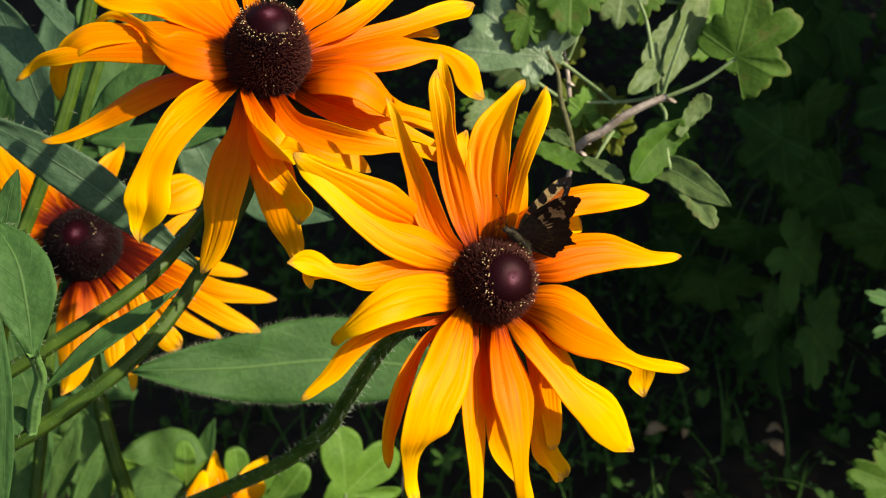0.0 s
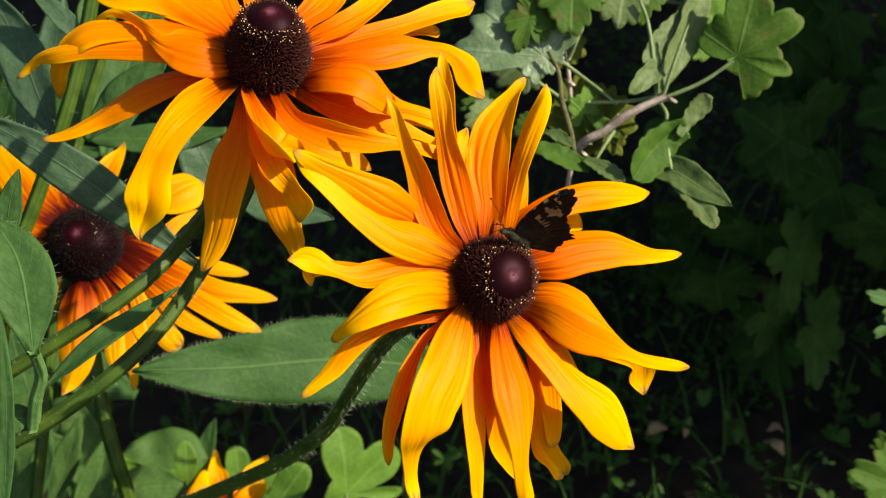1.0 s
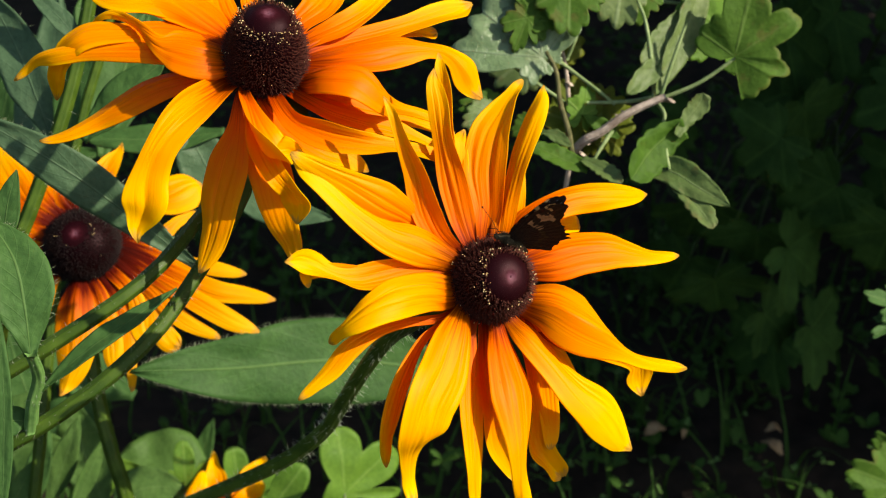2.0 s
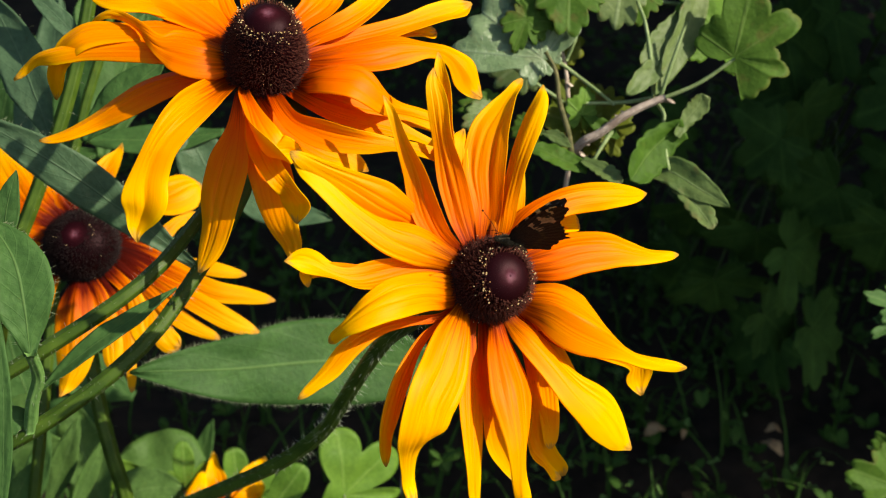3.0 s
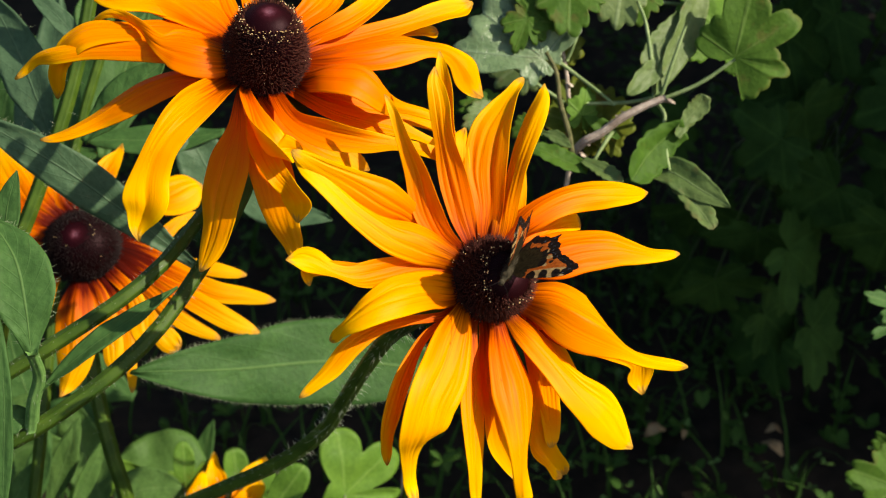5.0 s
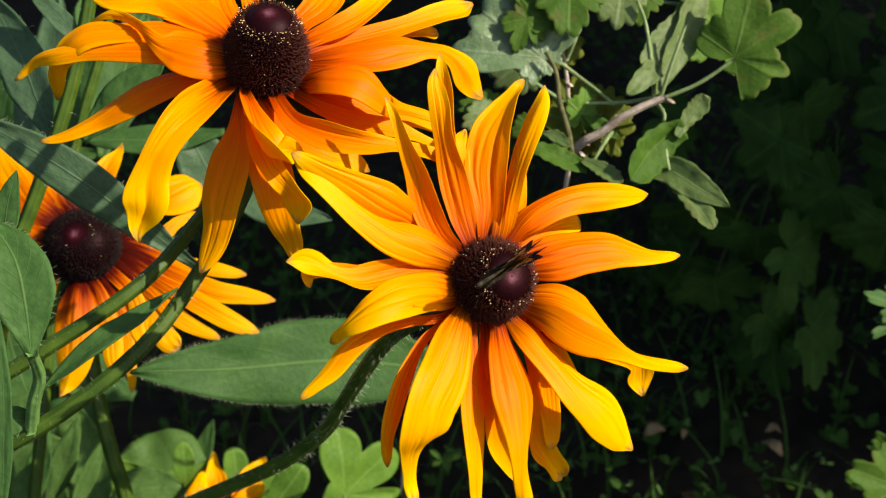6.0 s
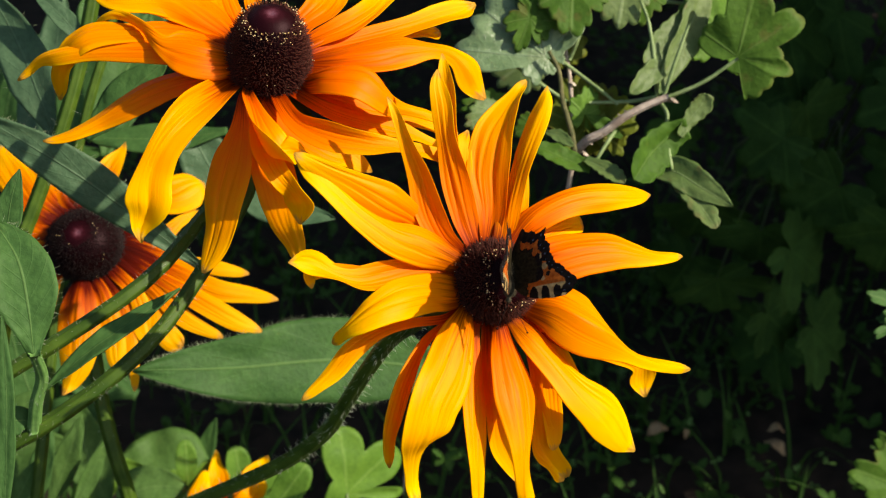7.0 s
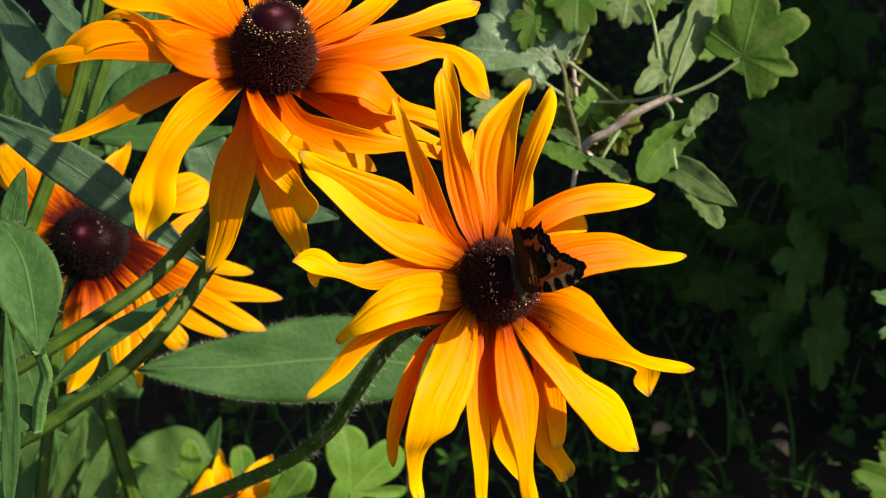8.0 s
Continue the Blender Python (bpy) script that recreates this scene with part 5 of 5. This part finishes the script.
def shade_bush():
    """A bush in the shade: broad lobed leaves on thin stalks."""
    rng = random.Random(21)
    foot = Vector((0.5, 1.5, 0.0))
    bush = thing("currant_bush", pose(*foot), "dark green currant bush in deep shade", "bush")
    for x, y, z, size in ((0.244, 0.899, 0.357, 0.047),
                          (0.311, 0.926, 0.364, 0.050),
                          (0.298, 0.919, 0.292, 0.061),
                          (0.327, 0.895, 0.250, 0.057),
                          (0.276, 0.928, 0.247, 0.047),
                          (0.342, 0.920, 0.393, 0.054),
                          (0.251, 0.922, 0.197, 0.055),
                          (0.320, 0.929, 0.168, 0.048),
                          (0.367, 0.935, 0.300, 0.060),
                          (0.238, 1.004, 0.339, 0.047),
                          (0.372, 0.923, 0.159, 0.053),
                          (0.284, 1.017, 0.361, 0.055),
                          (0.360, 0.857, 0.284, 0.054),
                          (0.339, 0.990, 0.415, 0.057),
                          (0.309, 1.042, 0.405, 0.060),
                          (0.373, 1.002, 0.436, 0.064),
                          (0.248, 1.045, 0.210, 0.051),
                          (0.230, 1.060, 0.135, 0.058),
                          (0.299, 1.022, 0.070, 0.059),
                          (0.356, 1.026, 0.276, 0.051)):
        tip = Vector((x, y, z))
        a = rng.uniform(-2.6, -0.5)
        base = tip - Vector((math.cos(a), 0.1, math.sin(a) * 0.8)) * size
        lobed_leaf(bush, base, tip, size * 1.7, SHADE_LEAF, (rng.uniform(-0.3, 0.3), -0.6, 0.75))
        stalk("petiole", bush, [base, base * 0.7 + foot * 0.3 + Vector((0, 0, 0.08)), foot], 0.0009, 0.002, STEM, steps=14, ribs=0.02)


shade_bush()


def leaf_mass(name, middle, radii, count, size, mat, label, category, seed, shell=0.5, yaw=0.0):
    """A dense leafy bush as many small pointed leaves round a few stems."""
    rng = np.random.default_rng(seed)
    v, f, uv = [], [], []
    for _ in range(count):
        d = rng.normal(size=3)
        d /= np.linalg.norm(d)
        p = Vector(middle) + Matrix.Rotation(radians(yaw), 3, "Z") @ Vector(d * np.array(radii) * rng.uniform(shell, 1.0) * (1 + 0.25 * noise.noise(Vector(d) * 2.2 + Vector((seed, 0, 0)))))
        if p.z < 0.01:
            continue
        ax = Vector(rng.normal(size=3)).normalized()
        sd = ax.orthogonal().normalized()
        n = ax.cross(sd)
        s = size * rng.uniform(0.6, 1.3)
        k = len(v)
        for x, y, z in ((0, 0, 0), (0.35, 0.3, 0.06), (0.35, -0.3, 0.06), (0.7, 0.24, 0.02), (0.7, -0.24, 0.02), (1, 0, -0.08)):
            v.append(p + ax * x * s + sd * y * s + n * z * s)
            uv.append((x, 0.5 + y))
        f += [(k, k + 1, k + 2), (k + 1, k + 3, k + 4, k + 2), (k + 3, k + 5, k + 4)]
    return tagged(new(name, mesh_from(name, v, f, mat, uv, smooth=False)), label, category, kind="stuff")


# unseen leaf masses, added to keep sun and sky off the bed's ground
leaf_mass("hedge", (1.65, 1.45, 0.95), (0.5, 0.95, 1.15), 16000, 0.08, SHADE_LEAF, "unseen leaf mass added to shade the ground beside the bed", "bush", 3, 0.2, -15)
leaf_mass("hedge", (0.68, 1.02, 0.76), (0.28, 0.40, 0.68), 13000, 0.05, SHADE_LEAF, "unseen leaf mass added to shade the low ground", "bush", 8, 0.1)
leaf_mass("hedge", (0.2, 3.9, 0.8), (3.2, 0.8, 1.3), 14000, 0.10, SHADE_LEAF, "unseen leaf mass added behind the bed to block the sky", "hedge", 5, 0.3)
leaf_mass("hedge", (-2.6, 1.2, 0.7), (0.8, 2.6, 1.2), 9000, 0.10, SHADE_LEAF, "unseen leaf mass added beside the bed to block the sky", "hedge", 6, 0.3)


def unseen_shade_tree():
    """An unseen tree, added so its low limb shades the ground behind the flowers."""
    tree = thing("unseen_shade_tree", pose(1.9, 2.4, 0), "unseen tree added to shade the ground behind the flowers", "tree")
    stalk("trunk", tree, [(1.9, 2.4, -0.05), (1.92, 2.38, 0.9), (1.85, 2.3, 2.2), (1.9, 2.2, 3.2)], 0.13, 0.08, TWIG, steps=24, ribs=0.03)
    stalk("limb", tree, [(1.9, 2.35, 1.25), (1.3, 1.95, 1.55), (0.6, 1.6, 1.62), (0.0, 1.35, 1.5)], 0.05, 0.012, TWIG, steps=24, ribs=0.03)
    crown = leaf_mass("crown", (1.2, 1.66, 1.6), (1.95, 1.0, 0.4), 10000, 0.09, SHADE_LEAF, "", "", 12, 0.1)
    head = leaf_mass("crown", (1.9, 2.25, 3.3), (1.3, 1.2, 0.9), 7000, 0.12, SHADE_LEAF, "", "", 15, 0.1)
    for mass in (crown, head):
        mass.parent = tree
        mass.matrix_parent_inverse = tree.matrix_basis.inverted()
        tagged(mass, "dense foliage of the added unseen tree")


unseen_shade_tree()


def weeds(name, count, box, size, mat, label, seed):
    rng = random.Random(seed)
    v, f, uv = [], [], []
    for _ in range(count):
        x, y = rng.uniform(box[0], box[1]), rng.uniform(box[2], box[3])
        if noise.noise(Vector((x * 5, y * 5, seed))) < -0.15:
            continue
        z = rng.uniform(0.0, 0.09)
        for _ in range(rng.randrange(3, 6)):
            a, tilt = rng.uniform(0, 6.28), rng.uniform(0.1, 0.9)
            ax = Vector((math.cos(a) * math.cos(tilt), math.sin(a) * math.cos(tilt), math.sin(tilt)))
            sd = Vector((-math.sin(a), math.cos(a), 0))
            n = ax.cross(sd)
            s = size * rng.uniform(0.5, 1.4)
            p = Vector((x, y, z))
            k = len(v)
            for q, w, h in ((0, 0.02, 0), (0.35, 0.24, 0.05), (0.7, 0.26, 0.04), (0.9, 0.14, 0), (1.0, 0.0, -0.03)):
                for sg in (1, -1):
                    v.append(p + ax * q * s + sd * w * sg * s + n * h * s)
                    uv.append((q, 0.5 + w * sg))
            f += [(k + i, k + i + 1, k + i + 3, k + i + 2) for i in (0, 2, 4, 6)]
    return tagged(new(name, mesh_from(name, v, f, mat, uv)), label, "weeds", kind="stuff")


WEED = leaf_material("weed_leaf", (0.024, 0.066, 0.010), (0.057, 0.133, 0.020), (0.12, 0.22, 0.05), 0.25, 0.6, veins=5.0)
weeds("weeds", 6500, (-0.6, 1.6, 0.75, 3.2), 0.014, WEED, "low weeds on shaded soil", 4)
weeds("weeds", 420, (0.05, 0.85, 0.80, 1.5), 0.006, LEAF_YOUNG, "tiny bright green seedlings", 14)

DRY = plain_material("dry_leaf", (0.13, 0.080, 0.040), (0.32, 0.215, 0.115), 90, 0.8)
for x, y, turn, size in ((0.196, 0.930, 0.4, 0.024), (0.232, 0.925, 1.2, 0.011), (0.322, 0.900, 2.2, 0.026), (0.330, 0.935, 3.1, 0.016)):
    ob = lance_leaf(None, [(x, y, 0.055), (x + size * 0.5 * math.cos(turn), y + size * 0.5 * math.sin(turn), 0.062), (x + size * math.cos(turn), y + size * math.sin(turn), 0.055)], size * 0.55, DRY, (0.1, -0.1, 0.95), name="dry_leaf")
    tagged(ob, "curled brown dead leaf on the dark soil", "leaf", "dead leaves on the soil")


def grass(count, box, seed, mat):
    rng = random.Random(seed)
    v, f, uv = [], [], []
    for _ in range(count):
        p = Vector((rng.uniform(box[0], box[1]), rng.uniform(box[2], box[3]), 0))
        a = rng.uniform(0, 6.28)
        lean = Vector((math.cos(a), math.sin(a), 0)) * rng.uniform(0.2, 0.9)
        h, w = rng.uniform(0.06, 0.16), rng.uniform(0.0015, 0.003)
        sd = Vector((-math.sin(a), math.cos(a), 0))
        k = len(v)
        for i in range(6):
            q = i / 5
            c = p + Vector((0, 0, h * q * (1 - 0.25 * q))) + lean * h * q * q
            for sg in (1, -1):
                v.append(c + sd * sg * w * (1 - q ** 2))
                uv.append((q, 0.5 + sg * 0.3))
        f += [(k + i, k + i + 1, k + i + 3, k + i + 2) for i in (0, 2, 4, 6, 8)]
    return tagged(new("grass", mesh_from("grass", v, f, mat, uv)), "sparse grass blades on dark soil", "grass", kind="stuff")


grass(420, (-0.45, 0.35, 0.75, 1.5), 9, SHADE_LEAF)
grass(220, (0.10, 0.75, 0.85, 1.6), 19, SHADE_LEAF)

# ---- the butterfly ----
WING = {}
for _n, _d, _l in (("orange", (0.24, 0.046, 0.006), (0.46, 0.115, 0.018)), ("black", (0.004, 0.003, 0.003), (0.014, 0.010, 0.009)), ("cream", (0.24, 0.15, 0.058), (0.44, 0.31, 0.145)),
                       ("blue", (0.05, 0.065, 0.11), (0.16, 0.19, 0.28)), ("brown", (0.009, 0.0065, 0.003), (0.032, 0.025, 0.012)), ("fur", (0.022, 0.018, 0.011), (0.060, 0.050, 0.032)), ("under", (0.005, 0.004, 0.004), (0.018, 0.013, 0.010)), ("buff", (0.15, 0.09, 0.042), (0.32, 0.20, 0.105))):
    WING[_n] = plain_material("wing_" + _n, _d, _l, 900, 0.7, 0.3, 0.06)
WING_ORDER = ("orange", "black", "cream", "blue", "brown", "under", "buff")


def lerp_table(table, x):
    for (a, p), (b, q) in zip(table, table[1:]):
        if x <= b:
            return p + (q - p) * (x - a) / (b - a)
    return table[-1][1]


# reach of the wing in millimetres by degrees forward of the hinge's square line
FORE = ((-32, 14.0), (-25, 16.8), (-16, 18.0), (-8, 20.0), (-2, 22.8), (4, 24.5), (10, 24.3), (13, 23.0), (18, 19.5), (25, 14.0), (32, 9.0), (40, 5.0))
HIND = ((-94, 9.0), (-84, 15.0), (-79, 18.4), (-70, 18.0), (-60, 18.4), (-56, 19.4), (-53, 21.2), (-50, 19.2), (-40, 18.4), (-25, 17.2), (-8, 15.0), (2, 11.0))


def spot(x, y, *spots):
    return any((x - a) ** 2 + (y - b) ** 2 < r * r for a, b, r in spots)


def fore_mark(a, r, rel):
    x, y = r * math.sin(radians(a)), r * math.cos(radians(a))
    if rel > 0.84 and a < 14:
        return "blue" if 0.89 < rel < 0.908 and math.sin(a * 1.15) > 0.93 else "black"
    if y < 6.6 + 0.9 * noise.noise(Vector((x, y, 5))) or (x < 0.2 and y < 10.0 + 0.8 * noise.noise(Vector((x, y, 3)))):
        return "brown"
    # black blobs along the front rim, with cream between them
    for my, half in ((8.4, 1.75), (12.9, 1.6), (17.3, 1.5)):
        if ((x - 4.6) / (3.5 - 0.06 * my)) ** 2 + ((y - my - 0.15 * x) / half) ** 2 < 1 + 0.25 * noise.noise(Vector((x, y, my))):
            return "black"
    if x > 1.6 and y > 9.0:
        return "cream" if y < 21 else "black"
    if spot(x, y, (-2.2, 10.4, 2.2), (-1.8, 14.3, 0.8), (-3.5, 15.0, 0.75), (-6.2, 10.2, 1.5)):
        return "black"
    if x < -2.5 and y < 12.0:
        return "brown"
    return "cream" if spot(x, y, (-4.4, 12.9, 1.1), (-0.6, 12.4, 0.8)) else "orange"


def hind_mark(a, r, rel):
    x, y = r * math.sin(radians(a)), r * math.cos(radians(a))
    if rel > 0.80:
        return "blue" if 0.868 < rel < 0.895 and a > -62 and math.sin(a * 0.95 + 1) > 0.86 else "black"
    ragged = 0.05 * noise.noise(Vector((x * 0.5, y * 0.5, 7.0)))
    if rel < 0.64 + ragged or a < -76 + 60 * ragged:
        return "brown"
    if rel < 0.67 + ragged:
        return "black"
    if a > -42 and rel < 0.76:
        return "black"
    return "cream" if a > -38 else "orange"


def fore_under(a, r, rel):
    x, y = r * math.sin(radians(a)), r * math.cos(radians(a))
    y += 0.5 * noise.noise(Vector((x * 0.7, y * 0.7, 4.0)))
    if rel > 0.86 and a < 14 or x < -4.6 or y < 9.2:
        return "under"
    if x > 2.2 + 0.4 * noise.noise(Vector((y * 0.6, 1, 2))):
        return "buff" if 13.8 < y < 15.0 and x < 4 else "cream" if 18.8 < y < 19.8 else "under"
    if spot(x, y, (1.0, 12.1, 1.5), (1.4, 16.6, 0.9)) or y > 17.3 + 0.2 * x:
        return "under"
    return "buff"


def hind_under(a, r, rel):
    return "under" if rel < 0.58 or rel > 0.66 else "brown"


def wing_mesh(name, outline, upper, lower, mirror):
    """A wing in the plane of its hinge: x forwards, y outwards, with scalloped rim and a slight arch."""
    na, nr = 170, 100
    a0, a1 = outline[0][0], outline[-1][0]
    top, low, f, idx = [], [], [], []
    sg = -1 if mirror else 1
    for i in range(na):
        a = a0 + (a1 - a0) * i / (na - 1)
        big = lerp_table(outline, a) * (1 + 0.020 * math.sin(a * 0.46) + 0.008 * math.sin(a * 1.3))
        for j in range(nr):
            r = big * (0.04 + 0.96 * j / (nr - 1)) * 0.001
            x, y = r * math.sin(radians(a)), r * math.cos(radians(a))
            z = 0.0009 * math.sin(r / 0.025 * 3.1) + 0.00005 * math.sin(a * 0.8) * (r / 0.02)
            top.append(Vector((x, sg * y, z + 0.00006)))
            low.append(Vector((x, sg * y, z - 0.00006)))
    k = na * nr
    for i in range(na - 1):
        a = a0 + (a1 - a0) * (i + 0.5) / (na - 1)
        big = lerp_table(outline, a) * (1 + 0.020 * math.sin(a * 0.46) + 0.008 * math.sin(a * 1.3))
        for j in range(nr - 1):
            rel = 0.04 + 0.96 * (j + 0.5) / (nr - 1)
            c = i * nr + j
            q = (c, c + nr, c + nr + 1, c + 1)
            w = (k + c, k + c + 1, k + c + nr + 1, k + c + nr)
            f += [q, w] if mirror else [q[::-1], w[::-1]]
            idx += [WING_ORDER.index(upper(a, rel * big, rel)), WING_ORDER.index(lower(a, rel * big, rel))]
    return mesh_from(name, top + low, f, [WING[n] for n in WING_ORDER], index=idx)


def butterfly():
    fly = thing("butterfly", BODY_ROWS[0][1], "small tortoiseshell butterfly, orange and black, feeding on the cone", "butterfly")
    body = WING["fur"]

    def lump(name, spans, mat, label=""):
        v, f = [], []
        rings, seg = len(spans), 12
        for x, z, r in spans:
            for j in range(seg):
                a = 6.2832 * j / seg
                v.append(Vector((x, r * math.cos(a), z + r * math.sin(a))) * 0.001)
        for i in range(rings - 1):
            for j in range(seg):
                f.append((i * seg + j, i * seg + (j + 1) % seg, (i + 1) * seg + (j + 1) % seg, (i + 1) * seg + j))
        f += [tuple(range(seg)), tuple(range((rings - 1) * seg, rings * seg))]
        return part(name, mesh_from(name, v, f, mat), fly, label)

    thorax = lump("thorax", [(3.4, -0.4, 0.5), (2.8, 0, 1.2), (1.2, 0.3, 1.8), (-1.0, 0.3, 1.9), (-3.0, 0, 1.3), (-3.6, 0, 0.6)], body, "furry brown thorax")
    lump("abdomen", [(-2.8, 0, 0.9), (-5, 0, 1.4), (-8, -0.3, 1.35), (-11, -0.7, 0.9), (-13, -1.0, 0.2)], body, "slender dark abdomen")
    head = lump("head", [(3.0, -0.5, 0.5), (3.5, -0.5, 1.0), (4.4, -0.6, 1.0), (5.0, -0.7, 0.4)], body)
    fv, ff = [], []
    rng = random.Random(5)
    for _ in range(700):
        a, x = rng.uniform(-0.3, 3.44), rng.uniform(-7, 3)
        d = Vector((0, math.cos(a), math.sin(a)))
        spike(fv, ff, Vector((x, 0, 0.2)) * 0.001 + d * 0.0013, d + Vector((-0.9, 0, 0)), rng.uniform(0.0010, 0.0020), 0.00006)
    tagged(part("fur", mesh_from("fur", fv, ff, WING["fur"]), thorax, "olive-brown fur"), kind="stuff")
    for sg in (1, -1):
        lv, lf = [], []
        line = curve_points([Vector(p) * 0.001 for p in ((4.6, 0.4 * sg, 0), (8, 2.0 * sg, 2.0), (14.5, 5.0 * sg, 3.4))], 14)
        for a, b in zip(line, line[1:]):
            spike(lv, lf, a, b - a, (b - a).length * 1.6, 0.00013, 5)
        bead(lv, lf, line[-1], 0.00045)
        part("antenna", mesh_from("antenna", lv, lf, WING["black"]), fly, "thin clubbed antenna")
        for x in (1.8, 0.0, -1.8):
            lv, lf = [], []
            line = curve_points([Vector(p) * 0.001 for p in ((x, 1.0 * sg, -0.8), (x * 1.6, 3.2 * sg, -0.6), (x * 2.2, 4.4 * sg, -3.6))], 10)
            for a, b in zip(line, line[1:]):
                spike(lv, lf, a, b - a, (b - a).length * 1.5, 0.00016, 5)
            part("leg", mesh_from("leg", lv, lf, WING["black"]), fly)
    lv, lf = [], []
    line = curve_points([Vector(p) * 0.001 for p in ((4.9, 0, -0.8), (6.0, 0, -2.5), (5.6, 0, -5.0))], 10)
    for a, b in zip(line, line[1:]):
        spike(lv, lf, a, b - a, (b - a).length * 1.5, 0.00014, 5)
    part("proboscis", mesh_from("proboscis", lv, lf, WING["black"]), fly)
    wings = []
    for sg in (1, -1):
        for name, outline, up, low, lift in (("forewing", FORE, fore_mark, fore_under, 0.0), ("hindwing", HIND, hind_mark, hind_under, -0.0004)):
            ob = part(name, wing_mesh(name, outline, up, low, sg < 0), fly, "orange wing with black spots and cream bars" if name == "forewing" else "orange-banded wing with a dark furry base")
            wings.append((ob, sg, lift))
    return fly, wings


BODY_ROWS = (
    (0.0, pose(0.0230, 0.3441, 0.6065, -27.9, -49.7, -151.2)),
    (0.5, pose(0.0225, 0.3419, 0.6092, -39.3, -48.4, -145.4)),
    (1.0, pose(0.0215, 0.3385, 0.6095, -32.5, -44.1, -145.9)),
    (1.5, pose(0.0204, 0.3391, 0.6080, -37.1, -37.2, -145.8)),
    (1.7, pose(0.0204, 0.3391, 0.6080, -37.1, -37.2, -145.8)),
    (2.8, pose(0.0205, 0.3386, 0.6078, -40.2, -35.2, -141.7)),
    (3.0, pose(0.0205, 0.3386, 0.6078, -40.2, -35.2, -141.7)),
    (4.0, pose(0.0200, 0.3356, 0.6084, -42.7, -30.2, -135.5)),
    (4.2, pose(0.0229, 0.3383, 0.6053, -38.7, -17.9, -118.1)),
    (4.4, pose(0.0256, 0.3338, 0.6040, -29.7, -0.9, -114.5)),
    (4.5, pose(0.0214, 0.3288, 0.6053, -36.5, 6.4, -104.3)),
    (4.6, pose(0.0209, 0.3248, 0.6075, -36.1, 6.2, -106.0)),
    (4.7, pose(0.0207, 0.3269, 0.6054, -36.5, 7.1, -106.3)),
    (5.8, pose(0.0158, 0.3265, 0.6010, -47.5, 13.5, -135.2)),
    (5.9, pose(0.0142, 0.3238, 0.6023, -45.6, -2.0, -127.6)),
    (6.0, pose(0.0142, 0.3238, 0.6023, -45.6, -2.0, -127.6)),
    (6.3, pose(0.0129, 0.3218, 0.6033, -49.4, -5.2, -129.9)),
    (6.5, pose(0.0129, 0.3218, 0.6033, -49.4, -5.2, -129.9)),
    (6.6, pose(0.0129, 0.3218, 0.6033, -49.4, -5.2, -129.9)),
    (6.7, pose(0.0171, 0.3230, 0.5996, -37.2, 29.0, -124.7)),
    (6.8, pose(0.0195, 0.3261, 0.5974, -31.2, 35.3, -109.4)),
    (6.9, pose(0.0208, 0.3255, 0.5985, -17.1, 39.3, -97.0)),
    (7.0, pose(0.0202, 0.3223, 0.6000, -21.7, 41.8, -93.4)),
    (7.1, pose(0.0202, 0.3223, 0.6000, -21.7, 41.8, -93.4)),
    (7.2, pose(0.0202, 0.3223, 0.6000, -21.7, 41.8, -93.4)),
    (7.3, pose(0.0232, 0.3218, 0.6010, -22.2, 33.2, -76.2)),
    (7.4, pose(0.0234, 0.3209, 0.6014, -25.4, 37.6, -73.4)),
    (7.5, pose(0.0240, 0.3271, 0.5985, -35.1, 41.2, -67.4)),
    (7.6, pose(0.0228, 0.3235, 0.5993, -14.7, 41.4, -73.6)),
    (7.7, pose(0.0228, 0.3235, 0.5993, -14.7, 41.4, -73.6)),
    (8.0, pose(0.0226, 0.3237, 0.5992, -15.0, 42.3, -73.8)),
)
WING_ROWS = (
    (0.0, 88, 72),
    (0.5, 88, 72),
    (1.0, 88, 88),
    (1.5, 88, 88),
    (1.7, 88, 88),
    (2.8, 88, 88),
    (3.0, 88, 88),
    (4.0, 88, 88),
    (4.2, 88, 88),
    (4.4, 82, 81),
    (4.5, 40, 40),
    (4.6, 34, 34),
    (4.7, 52, 52),
    (5.8, 78, 77),
    (5.9, 85, 85),
    (6.0, 85, 85),
    (6.3, 87, 87),
    (6.5, 87, 87),
    (6.6, 87, 87),
    (6.7, 75, 74),
    (6.8, 62, 60),
    (6.9, 41, 44),
    (7.0, 62, 62),
    (7.1, 62, 62),
    (7.2, 62, 62),
    (7.3, 23, 22),
    (7.4, 25, 24),
    (7.5, 33, 30),
    (7.6, 72, 71),
    (7.7, 72, 71),
    (8.0, 72, 71),
)
SWAY = ((0.0, 0.00, 0.00), (0.5, -0.07, 1.12), (1.0, -0.22, 0.78), (1.5, -0.43, 0.30), (3.0, -0.45, 0.74), (3.5, -0.39, 1.08), (4.0, -0.41, 0.60), (4.5, -0.32, 1.25), (6.0, -0.02, 0.58), (6.5, -0.15, -0.02), (7.0, -0.17, 0.04), (7.5, -0.06, 0.45), (8.0, -0.22, 0.11))

fly, wings = butterfly()


def motions():
    walk(fly, BODY_ROWS)
    for ob, sg, lift in wings:
        walk(ob, [(t, pose(0, 0.0008 * sg, 0.0012 + lift, sg * (a if sg > 0 else b))) for t, a, b in WING_ROWS])
    for key, share in (("front", 1.0), ("upper", 0.8)):
        head = HEADS[key]
        rest = head.matrix_basis.copy()
        walk(head, [(t, Matrix.Translation(Vector((x, y * 0.5, y * 0.866)) * 0.001 * share) @ rest) for t, x, y in SWAY])


motions()
